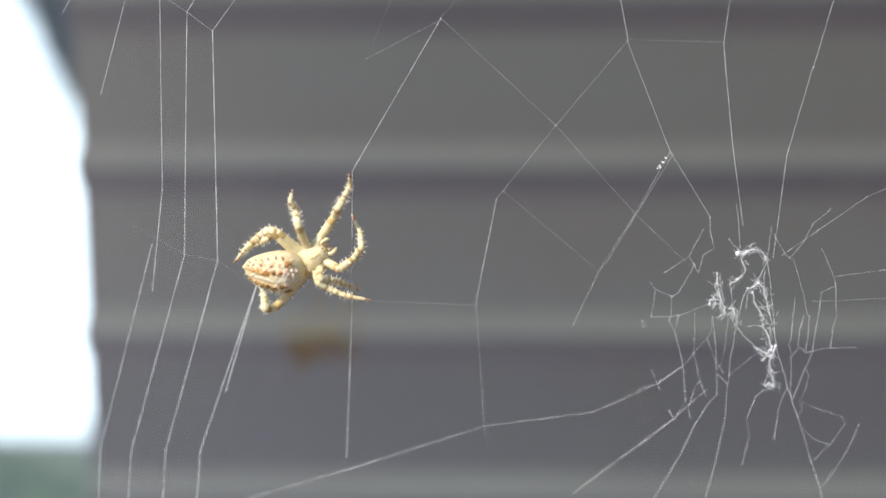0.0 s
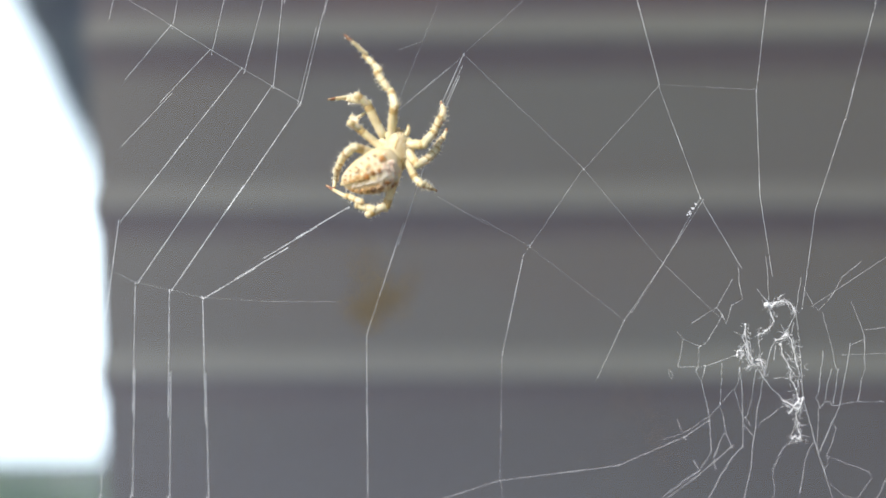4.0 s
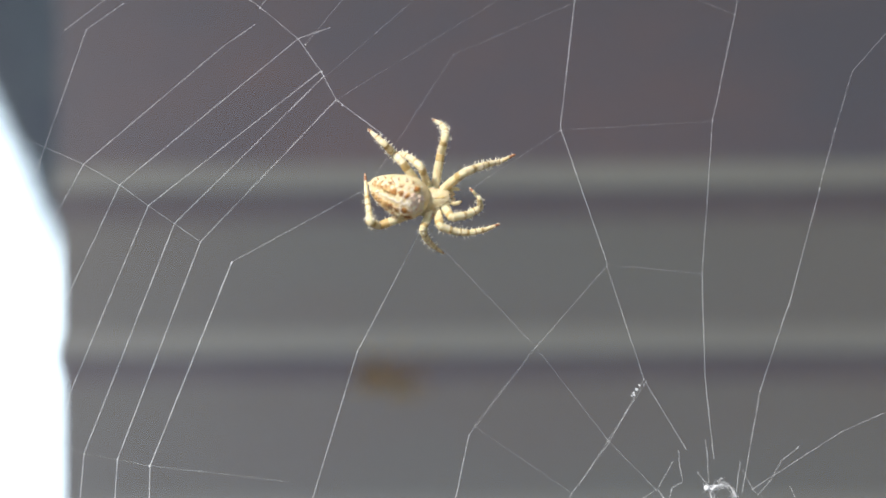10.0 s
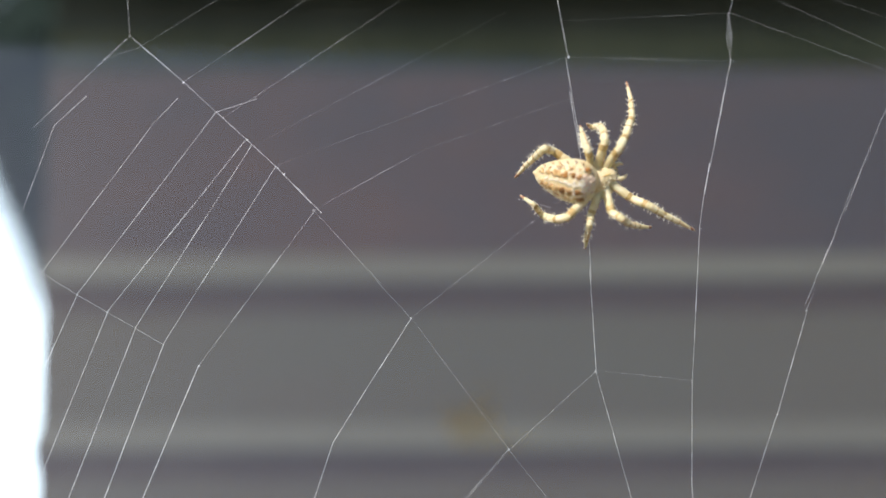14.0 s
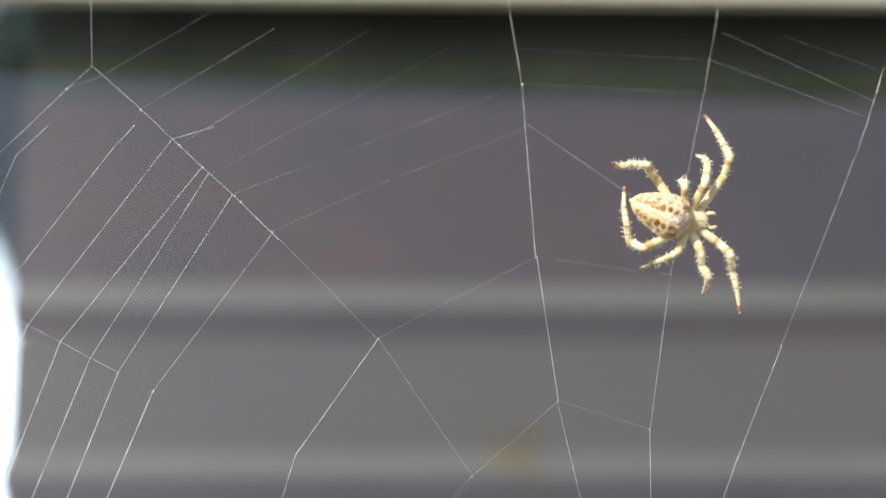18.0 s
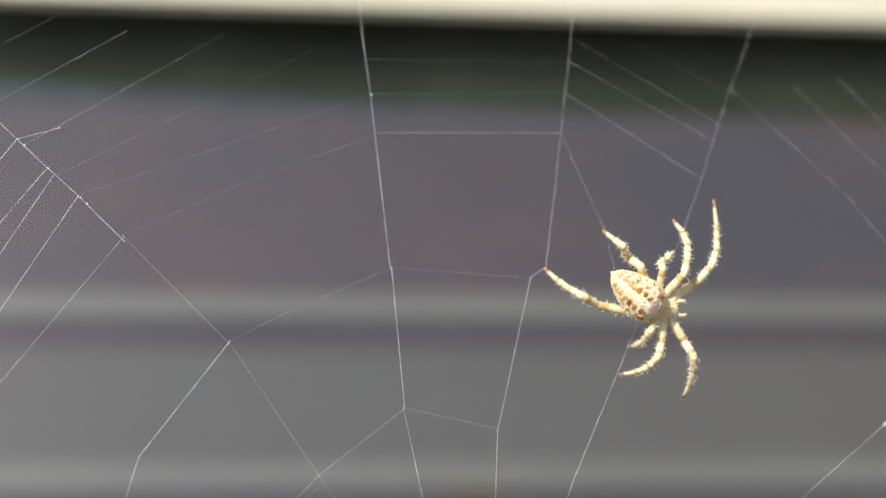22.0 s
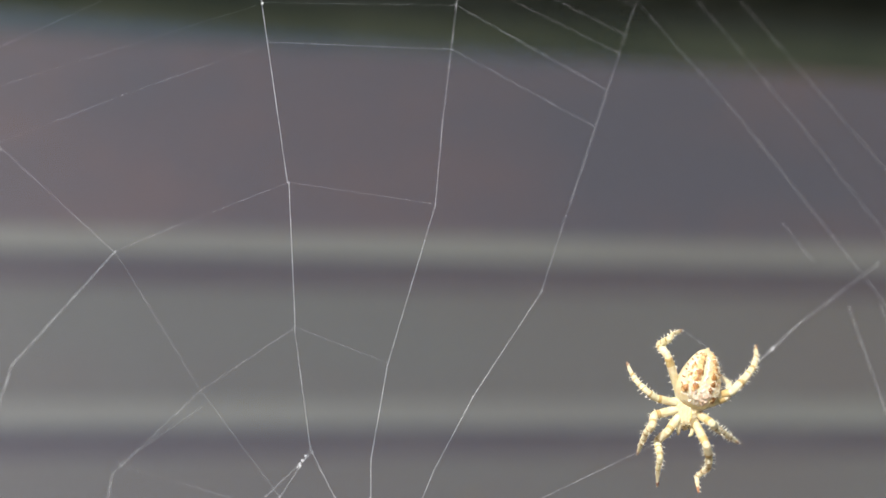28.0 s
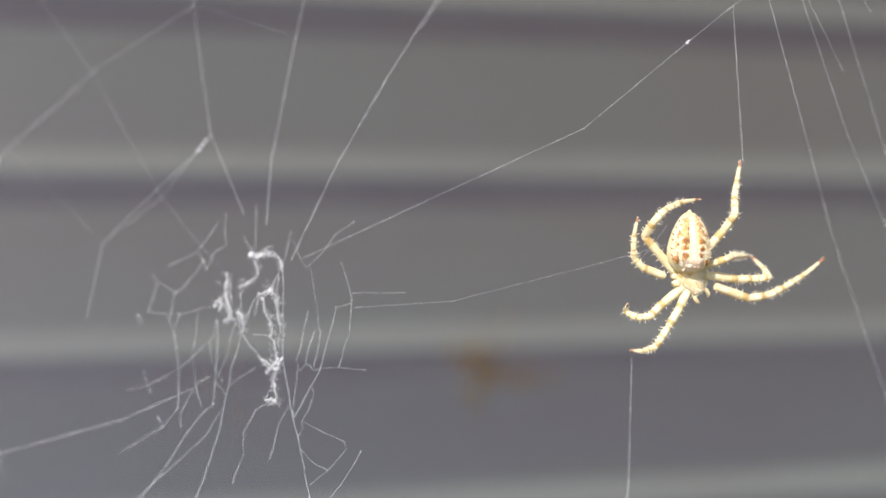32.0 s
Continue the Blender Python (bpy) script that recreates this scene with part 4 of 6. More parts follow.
drift(34.3, -11.0, 34.2, -10.2, 34.2, -10.3, 34.5, -10.4, 34.7, -10.2, 34.1, -10.1, 34.1, -10.1, 34.0, -10.2, 34.1, -10.2, 34.3, -10.2, 34.1, -10.5, 34.2, -10.6, 34.0, -10.6, 33.7, -10.6, 33.4, -10.6, 33.3, -10.6, 33.1, -10.6, 32.9, -10.6, 32.8, -10.6, 32.6, -10.6, 32.4, -10.6, 32.3, -10.6, 31.8, -10.5, 31.5, -10.5, 31.7, -10.5, 31.4, -10.6, 32.1, -10.5)
drift(2.4, -23.0, 2.9, -22.2, 2.4, -22.6, 2.2, -22.7, 2.3, -22.7, 2.3, -22.7, 2.3, -22.7, 2.3, -22.7, 2.3, -22.7, 2.3, -22.7, 2.3, -22.7, 2.3, -22.7, 2.3, -22.7, 2.3, -22.7, 2.3, -22.7, 2.3, -22.7, 2.3, -22.7, 2.3, -22.7, 2.3, -22.7, 2.3, -22.7, 2.3, -22.7, 2.3, -22.7, 2.3, -22.7, 2.3, -22.7, 2.3, -22.7, 2.3, -22.7, 2.3, -22.7)
drift(3.6, -40.5, 2.7, -39.9, 1.8, -40.3, 1.9, -40.2, 2.1, -40.4, 2.1, -40.4, 2.1, -40.4, 2.1, -40.4, 2.1, -40.4, 2.1, -40.4, 2.1, -40.4, 2.1, -40.4, 2.1, -40.4, 2.1, -40.4, 2.1, -40.4, 2.1, -40.4, 2.1, -40.4, 2.1, -40.4, 2.1, -40.4, 2.1, -40.4, 2.1, -40.4, 2.1, -40.4, 2.1, -40.4, 2.1, -40.4, 2.1, -40.4, 2.1, -40.4, 2.1, -40.4)
drift(39.7, -15.7, 39.6, -15.3, 39.5, -15.3, 39.8, -15.2, 39.2, -15.3, 39.0, -15.3, 38.8, -15.3, 38.6, -15.3, 38.4, -15.3, 38.1, -15.3, 37.9, -15.3, 37.7, -15.3, 37.4, -15.4, 37.0, -15.4, 36.7, -15.4, 36.5, -15.4, 36.3, -15.4, 36.0, -15.4, 35.8, -15.4, 35.6, -15.4, 35.4, -15.4, 35.2, -15.4, 34.6, -15.4, 34.3, -15.5, 34.3, -15.5, 33.9, -15.8, 34.6, -15.7)
drift(43.6, -34.7, 43.1, -34.7, 42.9, -34.8, 43.4, -34.7, 42.6, -34.9, 42.3, -34.9, 42.1, -35.0, 41.8, -35.0, 41.5, -35.1, 41.2, -35.1, 41.0, -35.2, 40.7, -35.2, 40.3, -35.3, 39.8, -35.4, 39.3, -35.4, 39.1, -35.5, 38.8, -35.5, 38.5, -35.6, 38.3, -35.6, 38.0, -35.7, 37.7, -35.7, 37.5, -35.8, 36.6, -35.9, 36.4, -35.9, 36.1, -36.0, 35.7, -36.1, 35.9, -36.9)
drift(15.9, -26.2, 16.5, -25.6, 16.2, -25.7, 16.0, -25.7, 16.1, -25.7, 16.1, -25.7, 16.1, -25.7, 16.1, -25.7, 16.1, -25.7, 16.1, -25.7, 16.1, -25.7, 16.1, -25.7, 16.1, -25.7, 16.1, -25.7, 16.1, -25.7, 16.1, -25.7, 16.1, -25.7, 16.1, -25.7, 16.1, -25.7, 16.1, -25.7, 16.1, -25.7, 16.1, -25.7, 16.1, -25.7, 16.1, -25.7, 16.1, -25.7, 16.1, -25.7, 16.1, -25.7)
drift(-46.8, -51.5, -47.7, -51.1, -48.6, -50.7, -49.5, -50.3, -52.2, -49.1, -52.2, -49.1, -52.2, -49.1, -52.2, -49.1, -52.2, -49.1, -52.2, -49.1, -52.2, -49.1, -52.2, -49.1, -52.2, -49.1, -52.2, -49.1, -52.2, -49.1, -52.2, -49.1, -52.2, -49.1, -52.2, -49.1, -52.2, -49.1, -52.2, -49.1, -52.2, -49.1, -52.2, -49.1, -52.2, -49.1, -52.2, -49.1, -52.2, -49.1, -52.2, -49.1, -52.2, -49.1)
drift(-42.1, -51.5, -42.8, -51.1, -43.6, -50.7, -44.4, -50.3, -46.7, -49.1, -46.7, -49.1, -46.7, -49.1, -46.7, -49.1, -46.7, -49.1, -46.7, -49.1, -46.7, -49.1, -46.7, -49.1, -46.7, -49.1, -46.7, -49.1, -46.7, -49.1, -46.7, -49.1, -46.7, -49.1, -46.7, -49.1, -46.7, -49.1, -46.7, -49.1, -46.7, -49.1, -46.7, -49.1, -46.7, -49.1, -46.7, -49.1, -46.7, -49.1, -46.7, -49.1, -46.7, -49.1)
drift(-37.4, -51.5, -38.0, -51.1, -38.5, -50.7, -39.0, -50.3, -40.6, -49.1, -40.6, -49.1, -40.6, -49.1, -40.6, -49.1, -40.6, -49.1, -40.6, -49.1, -40.6, -49.1, -40.6, -49.1, -40.6, -49.1, -40.6, -49.1, -40.6, -49.1, -40.6, -49.1, -40.6, -49.1, -40.6, -49.1, -40.6, -49.1, -40.6, -49.1, -40.6, -49.1, -40.6, -49.1, -40.6, -49.1, -40.6, -49.1, -40.6, -49.1, -40.6, -49.1, -40.6, -49.1)
drift(37.0, -0.6, 37.0, -0.6, 37.0, -0.6, 37.0, -0.6, 37.0, -0.6, 37.0, -0.6, 37.0, -0.6, 37.0, -0.6, 36.9, -0.4, 36.8, -0.2, 36.9, -0.2, 37.0, -0.1, 36.9, -0.2, 36.8, -0.3, 36.7, -0.4, 36.6, -0.5, 36.5, -0.6, 36.5, -0.6, 36.4, -0.7, 36.3, -0.7, 36.3, -0.8, 36.0, -1.0, 34.8, -2.2, 35.0, -1.8, 35.1, -1.4, 34.6, -1.7, 35.7, -3.8)
carried(-9.3, 31.8, -9.3, 31.8, -9.3, 31.8, -9.3, 31.8, -9.3, 31.8, -10.0, 24.9, -9.3, 31.8, -9.3, 31.8, -7.1, 33.1, -4.8, 34.4, -2.6, 35.7, -12.2, 36.0, -12.6, 36.4, -13.1, 36.9, -13.5, 37.3, -13.8, 37.5, -13.8, 37.5, -13.8, 37.5, -13.8, 37.5, -13.8, 37.5, -13.8, 37.5, -13.8, 37.5, -13.8, 37.5, -13.8, 37.5, -13.8, 37.5, -13.8, 37.5, -13.8, 37.5)
carried(31.9, 40.0, 31.9, 40.0, 31.9, 40.0, 31.9, 40.0, 31.9, 40.0, 31.9, 40.0, 31.9, 40.0, 31.9, 40.0, 31.9, 40.0, 31.9, 40.0, 31.9, 40.0, 31.9, 40.0, 31.9, 40.0, 32.0, 40.1, 35.3, 43.5, 41.8, 50.0, 47.6, 47.9, 51.6, 50.0, 46.1, 54.0, 45.2, 54.8, 45.3, 55.0, 45.4, 55.3, 45.2, 54.2, 44.9, 50.5, 44.5, 46.7, 44.5, 46.7, 44.5, 46.7)
carried(48.2, 36.2, 48.2, 36.2, 48.2, 36.2, 48.2, 36.2, 48.2, 36.2, 48.2, 36.2, 48.2, 36.2, 48.2, 36.2, 48.2, 36.2, 48.2, 36.2, 48.2, 36.2, 48.2, 36.2, 48.2, 36.2, 48.2, 36.2, 48.2, 36.2, 48.2, 36.2, 48.2, 36.2, 48.3, 36.3, 52.3, 40.1, 65.5, 39.1, 71.1, 39.0, 74.0, 39.2, 65.9, 44.0, 65.0, 41.6, 64.0, 39.2, 64.0, 39.2, 64.0, 39.2)
drift(19.3, -18.5, 19.3, -18.3, 19.2, -18.0, 19.1, -17.8, 18.9, -17.2, 18.9, -17.0, 18.8, -16.8, 18.8, -16.6, 18.5, -16.2, 18.2, -15.8, 17.9, -15.4, 17.7, -15.0, 17.9, -14.3, 18.2, -13.4, 18.5, -12.7, 18.6, -12.2, 18.8, -11.8, 18.9, -11.3, 19.1, -10.8, 19.3, -10.4, 19.4, -9.9, 19.6, -9.4, 20.1, -8.0, 17.4, -11.5, 14.8, -14.9, 14.9, -14.6, 15.0, -14.2)
drift(15.8, -26.2, 15.6, -26.1, 15.4, -26.0, 15.2, -25.8, 14.6, -25.4, 14.4, -25.3, 14.2, -25.1, 14.0, -25.0, 13.8, -24.9, 13.7, -24.7, 13.5, -24.6, 13.3, -24.5, 13.0, -24.3, 12.6, -24.0, 12.3, -23.8, 12.1, -23.6, 11.9, -23.5, 11.7, -23.4, 11.5, -23.2, 11.3, -23.1, 11.1, -22.9, 10.9, -22.8, 10.4, -22.4, 10.2, -22.3, 10.0, -22.1, 9.5, -21.1, 9.9, -21.3)
carried(-11.2, 19.3, -11.2, 19.3, -11.2, 19.3, -11.2, 19.3, -11.2, 19.3, -11.2, 19.3, -11.2, 19.3, -11.2, 19.3, -6.2, 23.4, -1.1, 27.5, 3.9, 31.7, 8.9, 35.8, 17.1, 39.3, 28.1, 44.1, 36.4, 47.6, 41.8, 50.0, 48.4, 49.7, 51.4, 46.5, 52.3, 40.2, 66.6, 37.8, 71.1, 39.0, 72.9, 34.3, 78.5, 15.4, 84.2, 10.6, 89.8, 5.8, 87.7, -6.0, 85.5, -17.7)
carried(-9.4, 19.9, -9.4, 19.9, -9.4, 19.9, -9.4, 19.9, -9.4, 19.9, -9.4, 19.9, -9.4, 19.9, -9.4, 19.9, -3.7, 23.6, 2.1, 27.3, 7.8, 31.0, 13.6, 34.8, 20.9, 38.1, 30.6, 42.5, 37.9, 45.9, 42.7, 48.1, 47.6, 48.2, 48.4, 36.7, 53.5, 34.7, 66.7, 36.0, 70.8, 37.2, 70.0, 24.5, 81.9, 13.1, 83.5, 7.6, 85.1, 2.2, 87.4, -5.0, 89.7, -12.2)
carried(95.8, 16.5, 95.8, 16.5, 95.8, 16.5, 95.8, 16.5, 95.8, 16.5, 95.8, 16.5, 95.8, 16.5, 95.8, 16.5, 95.8, 16.5, 95.8, 16.5, 95.8, 16.5, 95.8, 16.5, 95.8, 16.5, 95.8, 16.5, 95.8, 16.5, 95.8, 16.5, 95.8, 16.5, 95.8, 16.5, 95.8, 16.5, 95.8, 16.5, 95.8, 16.5, 95.8, 16.5, 95.8, 16.5, 95.8, 16.5, 95.8, 16.5, 95.8, 16.5, 98.3, 18.1)
carried(84.4, -5.9, 84.4, -5.9, 84.4, -5.9, 84.4, -5.9, 84.4, -5.9, 84.4, -5.9, 84.4, -5.9, 84.4, -5.9, 84.4, -5.9, 84.4, -5.9, 84.4, -5.9, 84.4, -5.9, 84.4, -5.9, 84.4, -5.9, 84.4, -5.9, 84.4, -5.9, 84.4, -5.9, 84.4, -5.9, 84.4, -5.9, 84.4, -5.9, 84.4, -5.9, 84.4, -5.9, 84.4, -5.9, 84.4, -5.9, 84.4, -5.9, 84.4, -5.9, 100.7, -3.1)
carried(-12.8, -22.7, -11.0, -18.8, -5.5, -1.9, -5.9, -0.7, -7.1, -0.1, -0.2, 1.1, 6.8, 2.3, 13.8, 3.5, 13.5, 3.8, 13.2, 4.1, 12.9, 4.4, 12.6, 4.7, 12.6, 4.7, 12.6, 4.7, 12.6, 4.7, 12.6, 4.7, 12.6, 4.7, 12.6, 4.7, 12.6, 4.7, 12.6, 4.7, 12.6, 4.7, 12.6, 4.7, 12.6, 4.7, 12.6, 4.7, 12.6, 4.7, 12.6, 4.7, 12.6, 4.7)
carried(-15.0, -24.9, -13.9, -20.2, -16.6, -19.8, -16.5, -19.6, -16.5, -19.8, -16.7, -18.9, -16.9, -18.1, -17.0, -17.2, -17.1, -16.5, -17.2, -15.7, -17.3, -14.9, -17.4, -14.2, -17.4, -14.2, -17.4, -14.2, -17.4, -14.2, -17.4, -14.2, -17.4, -14.2, -17.4, -14.2, -17.4, -14.2, -17.4, -14.2, -17.4, -14.2, -17.4, -14.2, -17.4, -14.2, -17.4, -14.2, -17.4, -14.2, -17.4, -14.2, -17.4, -14.2)
drift(2.3, -23.0, 2.3, -22.9, 2.3, -22.7, 2.3, -22.5, 2.3, -22.1, 1.8, -22.2, 1.2, -22.4, 0.7, -22.6, 0.5, -22.0, 0.3, -21.3, 0.1, -20.7, -0.1, -20.0, -0.3, -19.6, -0.6, -19.0, -0.9, -18.6, -1.0, -18.3, -1.2, -18.0, -1.3, -17.8, -1.5, -17.5, -1.6, -17.2, -1.8, -16.9, -1.9, -16.6, -2.4, -15.8, -2.3, -16.2, -2.2, -16.6, -3.2, -18.3, -3.2, -18.3)
carried(-2.5, 15.8, -3.8, 15.0, -2.0, 17.1, -2.5, 18.2, -3.4, 18.9, -3.0, 19.3, -2.6, 19.7, -2.2, 20.1, -1.8, 20.5, -1.4, 20.9, -1.0, 21.3, -0.6, 21.6, -0.3, 22.6, 0.1, 24.1, 0.2, 24.0, 0.1, 23.8, 0.1, 23.7, 0.0, 23.7, 0.5, 24.2, 0.2, 24.0, 0.1, 23.8, 0.2, 23.8, 0.9, 24.8, 1.0, 24.6, 1.4, 24.4, 2.1, 24.5, 2.2, 24.5)
drift(-48.5, -13.3, -52.6, -6.9, -58.4, -9.4, -58.7, -10.1, -58.2, -10.1, -58.0, -9.4, -57.7, -9.4, -57.8, -9.1, -57.9, -9.0, -58.0, -8.9, -58.0, -8.8, -58.1, -8.7, -58.1, -8.7, -58.1, -8.7, -58.1, -8.7, -58.1, -8.7, -58.1, -8.7, -58.1, -8.7, -58.1, -8.7, -58.1, -8.7, -58.1, -8.7, -58.1, -8.7, -58.1, -8.7, -58.1, -8.7, -58.1, -8.7, -58.1, -8.7, -58.1, -8.7)
drift(-42.8, -14.9, -46.5, -7.7, -52.7, -10.3, -53.2, -11.3, -53.0, -11.2, -53.0, -10.4, -53.0, -10.3, -53.1, -9.8, -53.2, -9.7, -53.3, -9.5, -53.4, -9.4, -53.5, -9.3, -53.5, -9.3, -53.5, -9.3, -53.5, -9.3, -53.5, -9.3, -53.5, -9.3, -53.5, -9.3, -53.5, -9.3, -53.5, -9.3, -53.5, -9.3, -53.5, -9.3, -53.5, -9.3, -53.5, -9.3, -53.5, -9.3, -53.5, -9.3, -53.5, -9.3)
drift(-38.2, -16.2, -41.7, -8.2, -48.2, -11.1, -48.5, -12.3, -48.3, -12.3, -48.5, -11.4, -48.4, -11.2, -48.5, -10.5, -48.6, -10.4, -48.7, -10.2, -48.8, -10.1, -48.9, -9.9, -48.9, -9.1, -49.0, -7.9, -49.1, -7.0, -49.1, -6.5, -49.1, -6.5, -49.1, -6.5, -49.1, -6.5, -49.1, -6.5, -49.1, -6.5, -49.1, -6.5, -49.1, -6.5, -49.1, -6.5, -49.1, -6.5, -49.1, -6.5, -49.1, -6.5)
drift(-33.6, -17.2, -37.0, -8.7, -43.4, -11.9, -43.8, -13.3, -43.6, -13.4, -44.4, -12.5, -43.8, -12.1, -44.0, -11.4, -44.0, -11.2, -44.1, -11.0, -44.1, -10.8, -44.2, -10.6, -44.3, -9.6, -44.5, -8.4, -44.6, -7.5, -44.6, -6.9, -44.6, -6.9, -44.6, -6.9, -44.6, -6.9, -44.6, -6.9, -44.6, -6.9, -44.6, -6.9, -44.6, -6.9, -44.6, -6.9, -44.6, -6.9, -44.6, -6.9, -44.6, -6.9)
drift(76.5, 70.4, 76.5, 70.4, 76.5, 70.4, 76.5, 70.4, 76.5, 70.4, 76.5, 70.4, 76.5, 70.4, 76.5, 70.4, 76.5, 70.4, 76.5, 70.4, 76.5, 70.4, 76.5, 70.4, 76.5, 70.4, 76.5, 70.4, 76.5, 70.4, 76.5, 70.4, 76.5, 70.4, 76.4, 70.4, 74.5, 69.3, 79.0, 69.2, 79.9, 67.8, 81.3, 66.5, 75.0, 72.5, 75.0, 72.5, 75.0, 72.5, 75.0, 72.5, 75.0, 72.5)
carried(70.7, 61.7, 70.7, 61.7, 70.7, 61.7, 70.7, 61.7, 70.7, 61.7, 70.7, 61.7, 70.7, 61.7, 70.7, 61.7, 70.7, 61.7, 70.7, 61.7, 70.7, 61.7, 70.7, 61.7, 70.7, 61.7, 70.7, 61.7, 70.7, 61.7, 70.7, 61.7, 72.9, 62.5, 73.3, 62.2, 71.0, 60.4, 75.5, 58.0, 76.8, 57.4, 79.1, 57.9, 71.8, 62.1, 70.6, 59.1, 69.4, 56.0, 69.4, 56.0, 69.4, 56.0)
carried(69.3, 57.3, 69.3, 57.3, 69.3, 57.3, 69.3, 57.3, 69.3, 57.3, 69.3, 57.3, 69.3, 57.3, 69.3, 57.3, 69.3, 57.3, 69.3, 57.3, 69.3, 57.3, 69.3, 57.3, 69.3, 57.3, 69.3, 57.3, 69.3, 57.3, 69.3, 57.3, 70.8, 57.5, 71.3, 57.9, 69.3, 55.8, 74.2, 53.3, 75.4, 52.6, 77.8, 53.1, 70.3, 57.7, 70.3, 57.7, 70.3, 57.7, 70.3, 57.7, 70.3, 57.7)
carried(68.4, 54.9, 68.4, 54.9, 68.4, 54.9, 68.4, 54.9, 68.4, 54.9, 68.4, 54.9, 68.4, 54.9, 68.4, 54.9, 68.4, 54.9, 68.4, 54.9, 68.4, 54.9, 68.4, 54.9, 68.4, 54.9, 68.4, 54.9, 68.4, 54.9, 68.4, 54.9, 69.7, 55.1, 70.3, 55.3, 68.5, 53.3, 73.3, 50.5, 74.6, 50.0, 76.9, 50.6, 69.4, 54.9, 69.4, 54.9, 69.4, 54.9, 69.4, 54.9, 69.4, 54.9)
drift(37.9, 35.0, 37.9, 35.0, 37.9, 35.0, 37.9, 35.0, 37.9, 35.0, 37.9, 35.0, 37.9, 35.0, 37.9, 35.0, 38.2, 34.9, 38.4, 34.7, 38.7, 34.6, 39.0, 34.5, 39.3, 34.3, 39.9, 34.1, 40.3, 33.9, 40.5, 33.8, 40.8, 33.7, 41.0, 33.5, 41.3, 33.4, 41.5, 33.3, 41.5, 33.7, 41.5, 33.8, 43.1, 32.4, 43.0, 32.5, 42.9, 33.0, 42.8, 33.2, 42.8, 33.2)
drift(35.2, 12.5, 35.6, 13.3, 35.9, 13.4, 35.9, 13.4, 36.0, 14.1, 36.2, 14.3, 36.6, 13.9, 36.8, 13.7, 36.4, 13.8, 36.4, 14.0, 36.6, 13.5, 37.2, 13.8, 37.1, 13.5, 36.7, 13.5, 36.6, 11.9, 36.8, 11.7, 36.9, 11.6, 36.6, 11.6, 36.7, 12.5, 37.2, 12.6, 37.4, 12.7, 37.2, 12.8, 36.6, 10.5, 36.8, 11.0, 37.1, 11.9, 37.6, 11.9, 38.6, 11.8)
drift(47.3, 9.1, 47.3, 9.1, 47.7, 9.2, 47.8, 9.2, 48.2, 10.1, 48.3, 10.0, 48.3, 9.5, 48.8, 9.2, 48.3, 9.3, 48.4, 9.7, 48.2, 9.2, 48.7, 9.3, 48.3, 8.8, 48.2, 9.2, 48.4, 8.2, 48.5, 8.0, 48.0, 7.3, 47.7, 6.9, 47.5, 6.5, 48.9, 8.1, 49.4, 8.4, 48.9, 7.7, 48.3, 6.0, 48.0, 5.8, 48.5, 6.4, 48.8, 6.1, 49.9, 6.3)
drift(51.4, 24.8, 51.4, 24.8, 51.4, 24.8, 51.4, 24.8, 51.5, 24.8, 52.7, 26.1, 52.9, 25.4, 49.3, 10.8, 52.8, 25.5, 52.7, 25.7, 52.8, 25.1, 49.3, 11.0, 54.4, 27.1, 54.7, 23.5, 54.9, 23.1, 55.2, 22.8, 55.8, 22.9, 57.9, 23.9, 55.2, 23.8, 56.7, 23.1, 57.0, 23.6, 56.5, 23.2, 58.0, 20.6, 57.6, 20.6, 57.6, 21.6, 58.1, 20.9, 59.4, 21.5)
drift(21.4, 59.3, 21.4, 59.3, 21.4, 59.3, 21.4, 59.3, 21.4, 59.3, 21.4, 59.3, 21.4, 59.3, 21.4, 59.3, 21.4, 59.3, 21.4, 59.3, 21.4, 59.3, 21.4, 59.3, 21.4, 59.3, 21.4, 59.3, 19.8, 59.5, 19.8, 59.7, 20.2, 59.9, 20.0, 59.3, 19.5, 59.0, 19.1, 59.0, 19.2, 59.0, 19.2, 59.3, 19.2, 59.2, 19.2, 59.2, 19.2, 59.2, 19.2, 59.2, 19.2, 59.2)
drift(34.9, -1.5, 34.9, -1.5, 34.9, -1.5, 34.9, -1.5, 34.9, -1.5, 34.9, -1.5, 34.9, -1.5, 34.9, -1.5, 34.9, -1.5, 34.9, -1.5, 34.9, -1.5, 34.9, -1.5, 34.9, -1.5, 34.9, -1.5, 34.9, -1.5, 34.9, -1.5, 34.9, -1.5, 34.9, -1.5, 34.9, -1.5, 34.9, -1.5, 34.9, -1.5, 34.9, -1.5, 34.9, -2.1, 34.9, -2.1, 35.2, -1.7, 35.0, -1.8, 35.0, -1.8)
drift(22.3, 55.8, 22.3, 55.8, 22.3, 55.8, 22.3, 55.8, 22.3, 55.8, 22.3, 55.8, 22.3, 55.8, 22.3, 55.8, 22.3, 55.8, 22.3, 55.8, 22.3, 55.8, 22.3, 55.8, 22.3, 55.8, 20.9, 59.3, 20.3, 59.5, 19.6, 59.7, 19.8, 60.0, 19.7, 59.4, 19.2, 59.0, 18.9, 59.2, 18.8, 59.1, 19.0, 59.2, 18.9, 59.4, 18.9, 59.4, 18.9, 59.4, 18.9, 59.4, 18.9, 59.4)
